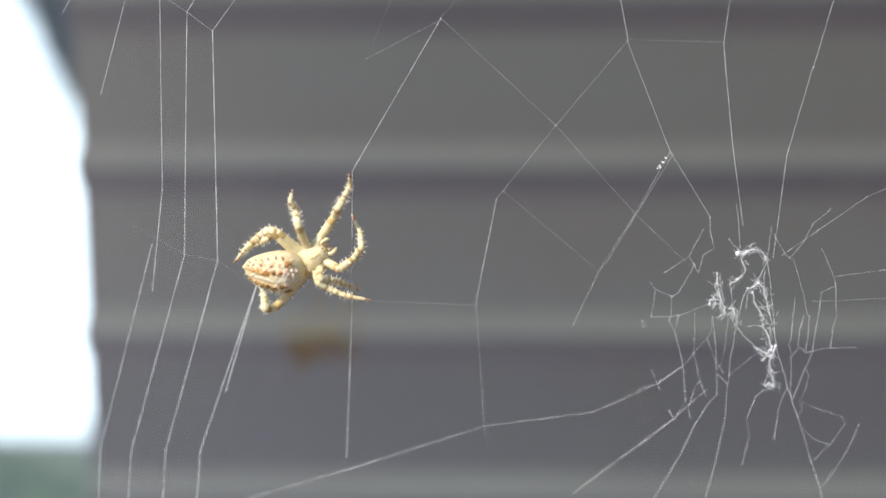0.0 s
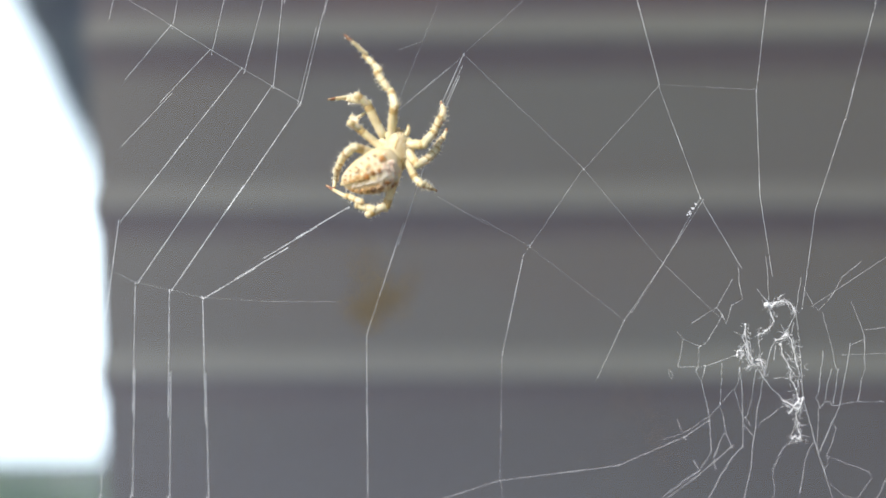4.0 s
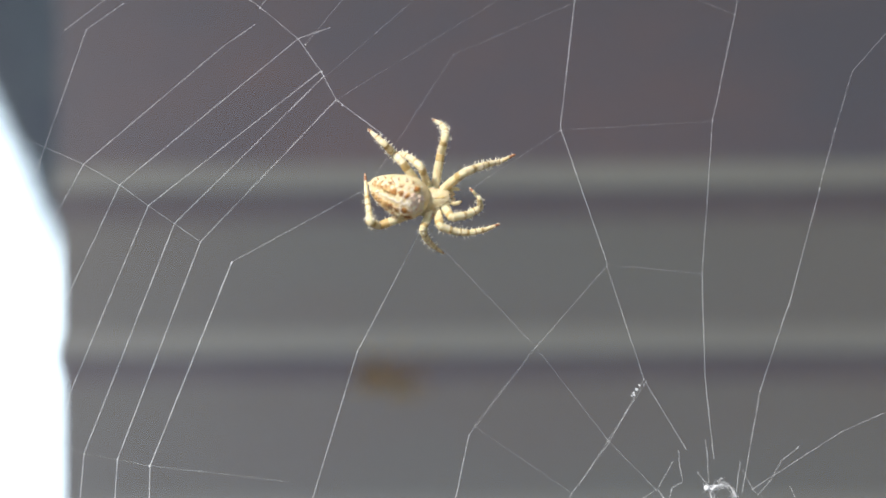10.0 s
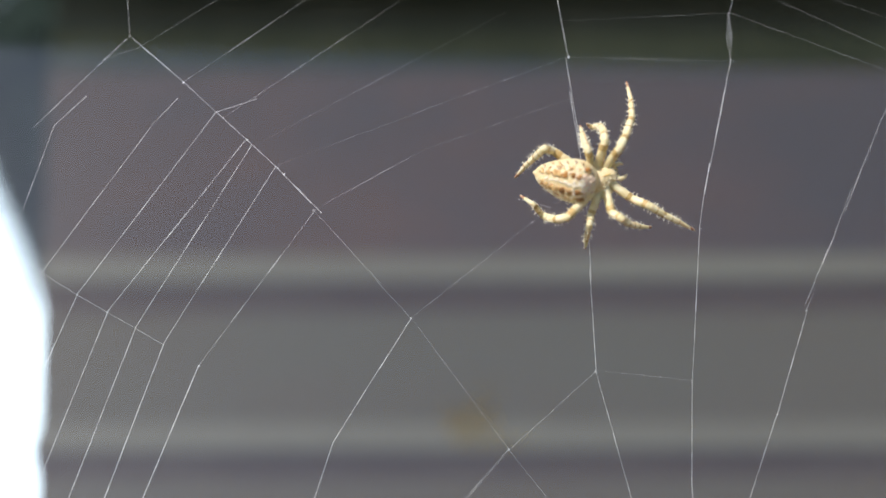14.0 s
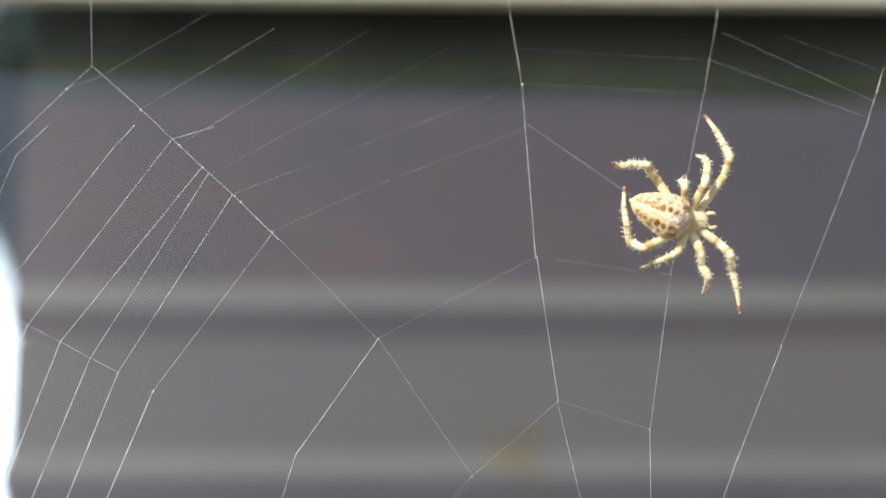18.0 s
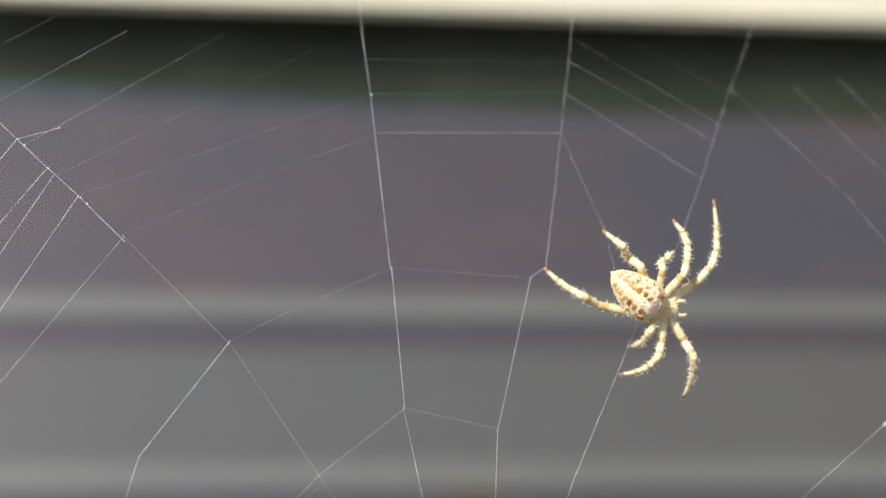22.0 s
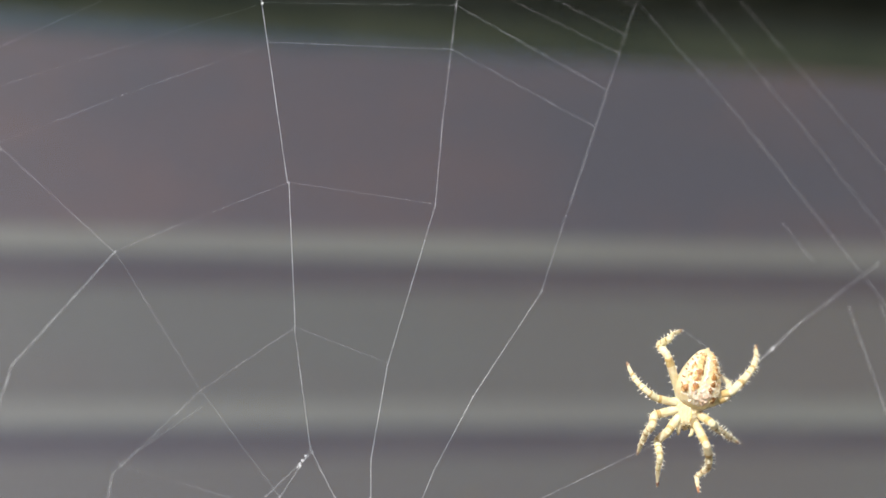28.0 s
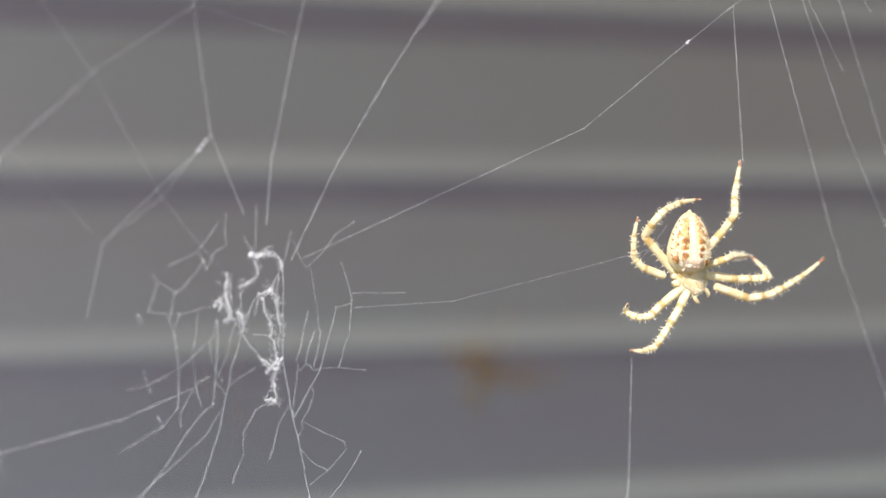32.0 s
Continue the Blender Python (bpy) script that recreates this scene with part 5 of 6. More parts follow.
drift(22.6, 53.0, 22.6, 53.0, 22.6, 53.0, 22.6, 53.0, 22.6, 53.0, 22.6, 53.0, 22.6, 53.0, 22.6, 53.0, 22.6, 53.0, 22.6, 53.0, 22.6, 53.0, 22.6, 53.0, 22.6, 53.0, 21.5, 53.5, 20.8, 53.6, 20.1, 53.6, 20.4, 53.9, 20.0, 53.6, 19.7, 53.5, 19.4, 53.8, 19.5, 53.4, 19.6, 54.0, 19.8, 53.9, 19.8, 53.9, 19.8, 53.9, 19.8, 53.9, 19.8, 53.9)
drift(-15.7, 39.8, -15.7, 39.8, -15.7, 39.8, -15.7, 39.8, -15.7, 39.8, -15.7, 39.8, -15.7, 39.8, -15.7, 39.8, -15.7, 39.8, -15.7, 39.8, -15.7, 39.8, -15.7, 39.8, -15.8, 39.1, -16.4, 39.9, -16.7, 40.9, -17.0, 40.9, -16.7, 40.8, -16.5, 40.7, -16.4, 40.8, -16.8, 40.6, -16.7, 40.4, -16.6, 40.5, -16.6, 40.6, -16.6, 40.6, -16.6, 40.6, -16.6, 40.6, -16.6, 40.6)
carried(-32.9, -35.5, -21.3, -11.8, -16.9, -5.9, -18.0, -3.2, -20.0, 3.9, -23.3, 16.0, -28.1, 15.6, -28.0, 15.9, -28.1, 15.9, -28.2, 15.8, -28.5, 16.4, -29.3, 16.4, -28.9, 15.7, -29.5, 16.4, -29.9, 17.0, -30.2, 17.4, -30.2, 17.4, -30.2, 17.4, -30.2, 17.4, -30.2, 17.4, -30.2, 17.4, -30.2, 17.4, -30.2, 17.4, -30.2, 17.4, -30.2, 17.4, -30.2, 17.4, -30.2, 17.4)
drift(-28.2, -20.5, -32.3, -9.1, -38.8, -12.8, -39.2, -14.4, -39.0, -14.5, -40.0, -13.4, -39.6, -12.9, -39.4, -12.4, -39.5, -12.1, -39.6, -11.8, -39.7, -11.5, -39.8, -11.2, -39.8, -10.4, -39.9, -9.3, -40.0, -8.4, -40.0, -7.9, -40.0, -7.9, -40.0, -7.9, -40.0, -7.9, -40.0, -7.9, -40.0, -7.9, -40.0, -7.9, -40.0, -7.9, -40.0, -7.9, -40.0, -7.9, -40.0, -7.9, -40.0, -7.9)
carried(-14.8, -4.8, -11.9, -0.2, -6.4, 4.4, -6.2, 10.8, -9.7, 0.7, -10.5, 2.2, -11.1, 3.0, -10.6, 3.5, -11.0, 3.3, -11.1, 3.2, -10.7, 5.0, -11.1, 6.1, -10.9, 5.3, -10.9, 8.6, -10.8, 8.4, -10.9, 8.1, -10.9, 7.9, -10.7, 8.4, -10.9, 9.0, -11.0, 8.9, -11.0, 8.5, -10.8, 8.4, -11.3, 9.9, -11.1, 9.6, -10.8, 9.8, -10.8, 9.8, -10.8, 9.8)
carried(-12.4, 10.4, -12.4, 10.4, -12.4, 10.4, -12.4, 10.4, -12.4, 10.4, -12.4, 10.4, -9.3, 14.3, -9.8, 19.7, -9.0, 26.2, -7.6, 32.9, -5.7, 38.0, -13.5, 37.6, -13.6, 36.8, -14.2, 37.5, -14.3, 38.6, -14.6, 38.5, -14.5, 38.5, -14.1, 38.4, -14.0, 38.5, -14.5, 38.4, -14.4, 38.2, -14.2, 38.2, -14.3, 38.5, -14.3, 38.5, -14.3, 38.5, -14.3, 38.5, -14.3, 38.5)
drift(-44.2, 21.3, -44.8, 22.7, -41.2, 21.6, -38.7, 19.3, -35.6, 19.4, -39.8, 25.2, -43.0, 26.3, -42.9, 26.9, -43.5, 26.6, -44.1, 26.2, -44.7, 25.8, -45.3, 25.4, -45.8, 25.5, -46.5, 25.6, -47.1, 25.7, -47.5, 25.7, -47.5, 25.7, -47.5, 25.7, -47.5, 25.7, -47.5, 25.7, -47.5, 25.7, -47.5, 25.7, -47.5, 25.7, -47.5, 25.7, -47.5, 25.7, -47.5, 25.7, -47.5, 25.7)
drift(-40.4, 19.1, -40.8, 20.2, -37.2, 18.8, -34.5, 16.8, -31.5, 17.0, -35.4, 22.7, -39.3, 23.5, -39.1, 24.0, -39.6, 23.7, -40.1, 23.5, -40.7, 23.2, -41.2, 23.0, -41.6, 23.1, -42.2, 23.3, -42.6, 23.5, -42.9, 23.6, -42.9, 23.6, -42.9, 23.6, -42.9, 23.6, -42.9, 23.6, -42.9, 23.6, -42.9, 23.6, -42.9, 23.6, -42.9, 23.6, -42.9, 23.6, -42.9, 23.6, -42.9, 23.6)
drift(-36.8, 16.7, -36.8, 17.6, -33.4, 16.2, -30.6, 14.4, -27.5, 14.5, -31.3, 20.5, -35.5, 20.9, -35.5, 21.3, -36.0, 21.2, -36.4, 21.1, -36.9, 20.9, -37.4, 20.8, -37.7, 21.0, -38.2, 21.2, -38.5, 21.3, -38.7, 21.5, -38.7, 21.5, -38.7, 21.5, -38.7, 21.5, -38.7, 21.5, -38.7, 21.5, -38.7, 21.5, -38.7, 21.5, -38.7, 21.5, -38.7, 21.5, -38.7, 21.5, -38.7, 21.5)
drift(-33.4, 14.2, -33.2, 15.2, -29.9, 13.8, -26.9, 12.1, -23.7, 12.5, -27.5, 18.4, -32.1, 18.4, -31.9, 18.8, -32.4, 18.7, -32.8, 18.7, -33.2, 18.6, -33.6, 18.6, -33.9, 18.8, -34.4, 19.2, -34.7, 19.4, -34.9, 19.6, -34.9, 19.6, -34.9, 19.6, -34.9, 19.6, -34.9, 19.6, -34.9, 19.6, -34.9, 19.6, -34.9, 19.6, -34.9, 19.6, -34.9, 19.6, -34.9, 19.6, -34.9, 19.6)
drift(-28.6, 39.4, -31.1, 37.9, -29.3, 40.2, -29.3, 42.3, -31.9, 47.6, -28.0, 47.6, -24.2, 47.6, -20.3, 47.6, -18.8, 46.6, -19.4, 47.3, -22.4, 52.2, -26.9, 50.4, -27.3, 50.7, -28.0, 51.1, -28.5, 51.4, -28.8, 51.6, -28.8, 51.6, -28.8, 51.6, -28.8, 51.6, -28.8, 51.6, -28.8, 51.6, -28.8, 51.6, -28.8, 51.6, -28.8, 51.6, -28.8, 51.6, -28.8, 51.6, -28.8, 51.6)
drift(-23.3, 37.8, -25.7, 36.3, -23.9, 38.6, -24.0, 40.7, -26.5, 46.0, -23.4, 45.0, -20.3, 44.0, -17.2, 43.1, -15.7, 42.1, -16.5, 43.0, -17.6, 48.1, -22.6, 46.6, -23.1, 46.9, -23.8, 47.3, -24.3, 47.5, -24.6, 47.7, -24.6, 47.7, -24.6, 47.7, -24.6, 47.7, -24.6, 47.7, -24.6, 47.7, -24.6, 47.7, -24.6, 47.7, -24.6, 47.7, -24.6, 47.7, -24.6, 47.7, -24.6, 47.7)
drift(-19.9, 34.0, -22.3, 32.4, -20.6, 34.8, -21.2, 36.9, -23.2, 42.2, -20.1, 40.9, -17.0, 39.6, -14.0, 38.4, -12.4, 37.4, -13.3, 38.1, -13.6, 44.7, -18.6, 42.8, -19.0, 43.1, -19.6, 43.4, -20.0, 43.7, -20.3, 43.9, -20.3, 43.9, -20.3, 43.9, -20.3, 43.9, -20.3, 43.9, -20.3, 43.9, -20.3, 43.9, -20.3, 43.9, -20.3, 43.9, -20.3, 43.9, -20.3, 43.9, -20.3, 43.9)
drift(-23.6, 36.9, -26.0, 35.3, -24.3, 37.7, -24.3, 39.8, -26.9, 45.1, -23.5, 44.2, -20.2, 43.4, -16.8, 42.5, -15.2, 41.5, -15.9, 42.2, -16.5, 47.1, -22.0, 45.7, -22.4, 45.9, -23.0, 46.2, -23.4, 46.5, -23.7, 46.6, -23.7, 46.6, -23.7, 46.6, -23.7, 46.6, -23.7, 46.6, -23.7, 46.6, -23.7, 46.6, -23.7, 46.6, -23.7, 46.6, -23.7, 46.6, -23.7, 46.6, -23.7, 46.6)
drift(-13.6, 37.7, -13.6, 37.7, -13.6, 37.7, -13.6, 37.7, -13.6, 37.7, -13.6, 37.7, -13.6, 37.7, -13.6, 37.7, -14.8, 38.9, -16.1, 40.2, -17.3, 41.5, -18.6, 42.8, -19.0, 43.1, -19.6, 43.4, -20.0, 43.7, -20.3, 43.9, -20.3, 43.9, -20.3, 43.9, -20.3, 43.9, -20.3, 43.9, -20.3, 43.9, -20.3, 43.9, -20.3, 43.9, -20.3, 43.9, -20.3, 43.9, -20.3, 43.9, -20.3, 43.9)
carried(64.4, 49.3, 64.4, 49.3, 64.4, 49.3, 64.4, 49.3, 64.4, 49.3, 64.4, 49.3, 64.4, 49.3, 64.4, 49.3, 64.4, 49.3, 64.4, 49.3, 64.4, 49.3, 64.4, 49.3, 64.4, 49.3, 68.3, 54.8, 67.8, 53.2, 66.7, 49.9, 67.6, 50.4, 68.0, 49.7, 66.5, 47.7, 71.8, 44.9, 72.8, 44.1, 75.6, 44.6, 67.6, 49.4, 66.6, 46.9, 65.6, 44.4, 65.2, 36.2, 64.8, 28.0)
carried(55.1, 40.0, 55.1, 40.0, 55.1, 40.0, 55.1, 40.0, 55.2, 40.1, 56.9, 42.0, 57.3, 41.4, 54.0, 27.0, 57.5, 41.7, 57.3, 41.8, 57.3, 41.3, 54.1, 25.6, 59.8, 38.4, 62.9, 42.3, 62.9, 41.5, 62.8, 40.7, 63.6, 41.0, 62.8, 36.8, 62.5, 37.6, 68.9, 35.7, 71.1, 39.0, 72.8, 34.1, 64.3, 39.5, 63.5, 38.0, 62.7, 36.4, 62.8, 33.4, 60.0, 20.9)
carried(39.5, 41.6, 39.5, 41.6, 39.5, 41.6, 39.5, 41.6, 39.5, 41.6, 39.5, 41.6, 39.5, 41.6, 39.5, 41.6, 39.7, 41.7, 39.9, 41.8, 40.1, 41.9, 40.4, 42.0, 40.7, 43.9, 39.6, 45.8, 42.0, 43.4, 44.4, 41.0, 47.1, 42.9, 51.4, 46.5, 45.1, 44.7, 43.5, 45.1, 43.7, 45.8, 43.6, 44.9, 43.9, 43.5, 43.8, 41.7, 43.6, 39.9, 43.3, 38.3, 44.6, 36.1)
drift(37.9, 35.0, 37.9, 35.0, 37.9, 35.0, 37.9, 35.0, 37.9, 35.0, 37.9, 35.0, 37.9, 35.0, 37.9, 35.0, 38.2, 34.9, 38.5, 34.8, 38.8, 34.7, 39.0, 34.6, 38.6, 34.2, 39.6, 31.9, 39.9, 31.8, 40.2, 31.6, 40.4, 31.9, 40.2, 31.5, 42.0, 33.2, 41.6, 33.3, 41.6, 33.7, 41.5, 33.9, 43.1, 32.3, 43.0, 32.7, 42.9, 33.0, 42.6, 31.7, 43.9, 29.9)
drift(41.3, 49.5, 41.3, 49.5, 41.3, 49.5, 41.3, 49.5, 41.3, 49.5, 41.3, 49.5, 41.3, 49.5, 41.3, 49.5, 41.4, 49.5, 41.6, 49.5, 41.8, 49.6, 41.9, 49.6, 44.5, 60.5, 42.9, 59.6, 45.4, 58.3, 47.9, 57.0, 49.3, 56.5, 52.1, 55.8, 46.9, 59.9, 46.1, 60.6, 46.3, 61.2, 46.4, 61.5, 45.7, 60.6, 45.5, 56.0, 45.2, 51.4, 45.2, 51.4, 45.2, 51.4)
drift(43.9, 64.3, 43.9, 64.3, 43.9, 64.3, 43.9, 64.3, 43.9, 64.3, 43.9, 64.3, 43.9, 64.3, 43.9, 64.3, 43.9, 64.3, 43.9, 64.3, 43.9, 64.3, 43.9, 64.3, 43.9, 64.3, 43.9, 64.3, 46.3, 63.1, 48.7, 61.9, 50.3, 61.8, 52.6, 60.4, 47.5, 64.5, 46.8, 65.1, 47.0, 65.7, 47.1, 65.9, 46.0, 65.1, 46.0, 65.1, 46.0, 65.1, 46.0, 65.1, 46.0, 65.1)
drift(45.1, 69.1, 45.1, 69.1, 45.1, 69.1, 45.1, 69.1, 45.1, 69.1, 45.1, 69.1, 45.1, 69.1, 45.1, 69.1, 45.1, 69.1, 45.1, 69.1, 45.1, 69.1, 45.1, 69.1, 45.1, 69.1, 45.1, 69.1, 47.3, 68.0, 49.5, 67.0, 51.0, 67.2, 53.1, 64.9, 47.9, 68.5, 47.3, 69.5, 47.6, 70.0, 47.7, 70.1, 46.2, 68.8, 46.2, 68.8, 46.2, 68.8, 46.2, 68.8, 46.2, 68.8)
carried(38.7, 37.9, 38.7, 37.9, 38.7, 37.9, 38.7, 37.9, 38.7, 37.9, 38.7, 37.9, 38.7, 37.9, 38.7, 37.9, 38.9, 37.9, 39.2, 38.0, 39.4, 38.1, 39.7, 38.1, 39.6, 39.2, 39.9, 36.6, 41.0, 36.1, 42.2, 35.6, 43.3, 36.6, 42.6, 31.8, 43.8, 34.8, 42.6, 39.2, 42.6, 39.3, 42.5, 39.3, 43.5, 38.0, 43.4, 37.0, 43.3, 36.1, 43.0, 34.7, 44.3, 32.7)
carried(53.2, 32.5, 53.2, 32.5, 53.2, 32.5, 53.2, 32.5, 53.3, 32.5, 54.7, 34.1, 55.0, 33.4, 51.6, 18.9, 55.1, 33.7, 54.9, 33.8, 55.0, 33.2, 51.5, 18.0, 56.2, 30.6, 58.6, 32.4, 58.8, 32.1, 59.0, 31.8, 59.6, 31.8, 60.1, 29.6, 58.5, 30.4, 64.5, 26.5, 65.6, 28.4, 62.3, 23.4, 61.1, 29.9, 60.5, 29.4, 60.0, 28.9, 60.1, 27.2, 54.9, 13.5)

strand(0, 0.021, (34.4, -11.0, 28.7, -2.1, 22.5, 12.7))
strand(9, 0.026, (23.9, 15.1, 18.2, 33.8))
strand(19, 0.029, (21.5, 34.6, 19.5, 59.6, 18.2, 68.2, 15.2, 94.9))
strand(9, 0.024, (38.1, -11.5, 37.0, -0.6))
strand(9, 0.024, (37.0, -0.6, 37.0, 13.5))
strand(9, 0.024, (37.0, 13.5, 37.9, 35.0))
strand(23, 0.017, (41.5, 33.3, 42.6, 39.2, 43.5, 45.1, 46.1, 60.6, 46.8, 65.1, 47.3, 69.5, 49.2, 81.6))
strand(9, 0.024, (42.1, -16.1, 44.4, -3.0, 48.8, 8.9))
strand(28, 0.0207, (48.5, 6.1, 58.1, 20.6))
strand(23, 0.010, (56.7, 23.1, 64.5, 26.5, 68.9, 35.6, 71.8, 44.9, 74.2, 53.3, 75.5, 58.0, 79.0, 69.2, 84.4, 85.7))
strand(32, 0.015, (39.9, -16.2, 55.7, -8.9, 77.3, 1.0))
strand(32, 0.017, (77.3, 1.0, 91.8, 12.9, 98.3, 18.1, 108.4, 25.4))
strand(32, 0.010, (46.5, -22.9, 59.4, -22.3, 79.1, -17.6, 99.8, -12.2))
strand(0, 0.008, (-2.5, 15.8, 13.1, 1.5))
strand(0, 0.008, (13.1, 1.5, 24.1, -10.5, 31.7, -17.6))
strand(9, 0.006, (5.7, -6.8, 18.8, -16.6))
strand(13, 0.006, (24.6, 13.9, 37.3, 13.9))
strand(13, 0.010, (8.9, 35.8, 13.6, 34.8))
strand(0, 0.022, (-30.1, -51.4, -15.0, -46.8, 3.6, -40.6, 18.9, -38.5, 27.9, -34.3, 31.0, -32.0))
strand(0, 0.018, (16.3, -50.3, 20.7, -46.9, 30.0, -39.5, 34.6, -35.2))
strand(0, 0.010, (22.5, 12.7, 13.1, 1.5, 5.1, -8.5))
strand(0, 0.027, (5.1, -8.5, 2.3, -23.0))
strand(0, 0.010, (2.3, -23.0, 3.6, -40.6, 4.2, -44.4))
strand(0, 0.015, (28.7, -2.1, 24.1, -10.5, 19.3, -18.5, 15.8, -26.2))
strand(13, 0.029, (-0.6, 21.6, -11.0, 6.2))
strand(13, 0.029, (-11.0, 6.2, -17.4, -14.2))
strand(6, 0.034, (-16.5, -19.8, -16.7, -44.8))
strand(6, 0.009, (-7.1, -0.1, 5.9, -7.6), 1.5, (-7.1, -0.1, 2.5, -22.9))
strand(28, 0.006, (0.8, 24.8, 7.7, 28.0, 23.1, 34.7))
strand(28, 0.006, (23.1, 34.7, 43.1, 32.3))
strand(19, 0.009, (-14.8, 38.5, 0.1, 23.6))
strand(28, 0.0138, (27.2, -1.1, 21.1, -6.9))
strand(6, 0.052, (-39.0, -14.4, -40.3, -42.2, -41.1, -52.0))
strand(6, 0.048, (-43.6, -13.4, -46.1, -42.2, -47.3, -52.0))
strand(6, 0.046, (-48.3, -12.4, -51.5, -42.1, -53.1, -51.9))
strand(6, 0.042, (-52.9, -11.2, -55.9, -42.1, -57.1, -51.9))
strand(13, 0.015, (-64.9, 36.9, -55.1, 31.3, -50.2, 28.4, -45.3, 25.4, -41.2, 23.0, -37.4, 20.8, -33.6, 18.6))
strand(13, 0.008, (-55.4, -7.1, -48.9, -9.9, -44.2, -10.6, -39.8, -11.2, -29.9, -12.6, -20.7, -14.0))
strand(13, 0.023, (-45.1, 52.8, -49.4, 48.7, -55.1, 31.3, -56.3, 27.6))
strand(13, 0.026, (-32.3, 52.3, -35.6, 48.8, -50.2, 28.4, -54.7, 19.9))
strand(13, 0.029, (-21.4, 52.2, -26.9, 50.4, -45.3, 25.4, -52.4, 9.1))
strand(13, 0.031, (-22.6, 46.6, -41.2, 23.0))
strand(13, 0.039, (-41.2, 23.0, -50.8, -1.7, -53.1, -15.7))
strand(13, 0.031, (-22.0, 45.7, -37.4, 20.8))
strand(13, 0.042, (-37.4, 20.8, -48.9, -9.9))
strand(13, 0.027, (-18.6, 42.8, -33.6, 18.6))
strand(13, 0.048, (-33.6, 18.6, -44.2, -10.6))
strand(13, 0.052, (-29.3, 16.4, -39.8, -11.2))
strand(13, 0.016, (-13.5, 37.5, -29.3, 16.4), 7, (-18.6, 42.8, -33.6, 18.6))
strand(19, 0.022, (-41.0, 77.2, -40.1, 61.8, -43.5, 58.4, -52.7, 48.8))
strand(19, 0.026, (-40.1, 61.8, -33.3, 55.8, -28.8, 51.6, -24.6, 47.7, -20.3, 43.9, -13.9, 37.7))
strand(19, 0.010, (-43.4, 58.6, -39.1, 60.2, -27.6, 67.3, -20.0, 72.0))
strand(19, 0.011, (-14.9, 67.3, -33.3, 55.8))
strand(19, 0.010, (-1.5, 67.3, -27.8, 50.8))
strand(19, 0.005, (11.1, 65.7, -23.4, 46.6))
strand(19, 0.005, (18.5, 59.2, -19.9, 44.1))
strand(19, 0.005, (18.9, 52.8, 1.0, 45.7, -14.8, 38.5))
strand(23, 0.005, (17.8, 64.2, 46.8, 65.1))
strand(23, 0.006, (18.9, 59.2, 46.1, 60.6))
strand(23, 0.014, (19.4, 53.8, 45.2, 54.8), 16.5, (46.1, 60.6, 43.5, 45.1))
strand(23, 0.006, (57.2, 68.1, 75.5, 58.0))
strand(23, 0.009, (48.1, 68.7, 74.2, 53.3))
strand(23, 0.009, (46.7, 65.2, 73.3, 50.5))
strand(23, 0.012, (46.1, 60.6, 71.8, 44.9), 21.5, (75.5, 58.0, 71.8, 44.9))
strand(23, 0.010, (45.2, 54.8, 65.5, 39.1), 21, (75.5, 58.0, 71.8, 44.9))
strand(28, 0.0115, (71.9, 63.0, 87.5, 46.2, 109.5, 19.5, 115.5, 9.7))
strand(28, 0.0103, (81.3, 63.5, 95.4, 47.4, 109.8, 29.8, 119.5, 17.9))
strand(28, 0.0103, (87.9, 63.9, 110.1, 39.5, 121.6, 26.3))
strand(28, 0.0103, (93.7, 31.1, 98.4, 25.4))
strand(32, 0.018, (103.7, 19.1, 115.3, -14.3, 125.1, -37.5, 130.9, -51.6))
strand(32, 0.015, (108.7, 19.3, 116.7, 0.7, 123.6, -12.3, 133.5, -32.6))
strand(32, 0.017, (114.3, 19.5, 122.9, -1.7, 131.7, -20.7))
strand(32, 0.022, (85.1, -30.8, 85.2, -48.3, 84.5, -59.0))
strand(32, 0.022, (98.3, 18.1, 100.7, -3.1), 30.5, (91.8, 12.9, 98.3, 18.1))
bead(19, 0.13, -19.1, 42.8)
bead(19, 0.09, -20.0, 43.7)
bead(19, 0.09, -33.3, 55.6)
bead(19, 0.09, -27.8, 50.8)
bead(19, 0.09, -24.4, 47.6)
bead(19, 0.12, -43.4, 58.4)
bead(19, 0.16, 19.6, 59.6)
bead(32, 0.17, 91.8, 12.9)
bead(28, 0.1, 58.0, 20.6)
bead(28, 0.1, 48.5, 6.1)
bead(9, 0.18, 27.9, -2.2)
bead(9, 0.18, 27.5, -2.8)
bead(9, 0.12, -28.0, 15.8)
bead(9, 0.12, -39.5, -12.3)
bead(28, 0.12, 25.4, -2.6)
bead(28, 0.12, 26.1, -1.7)
HUB = (39.0, -15.7, 43.6, -34.4)
knot(0.19, 38.3, -15.9, 38.8, -16.1, 39.3, -16.0, 39.9, -15.8)
knot(0.09, 39.7, -15.6, 40.6, -15.4, 41.5, -15.7, 42.3, -17.0)
knot(0.04, 34.3, -11.0, 34.5, -13.1, 35.0, -15.3, 33.6, -16.2, 33.3, -17.6, 33.0, -18.8, 32.4, -17.5)
knot(0.03, 31.6, -16.5, 33.5, -12.6)
knot(0.035, 28.3, -18.7, 31.6, -16.5, 32.4, -17.5)
knot(0.04, 32.4, -17.5, 31.4, -19.6, 30.4, -21.4, 29.5, -22.0)
knot(0.03, 26.4, -20.0, 27.2, -21.0, 29.5, -22.0)
knot(0.035, 27.2, -21.0, 26.9, -23.2, 26.6, -24.8)
knot(0.03, 25.3, -25.3, 25.9, -25.7, 26.0, -26.6, 25.6, -26.4, 25.4, -25.4)
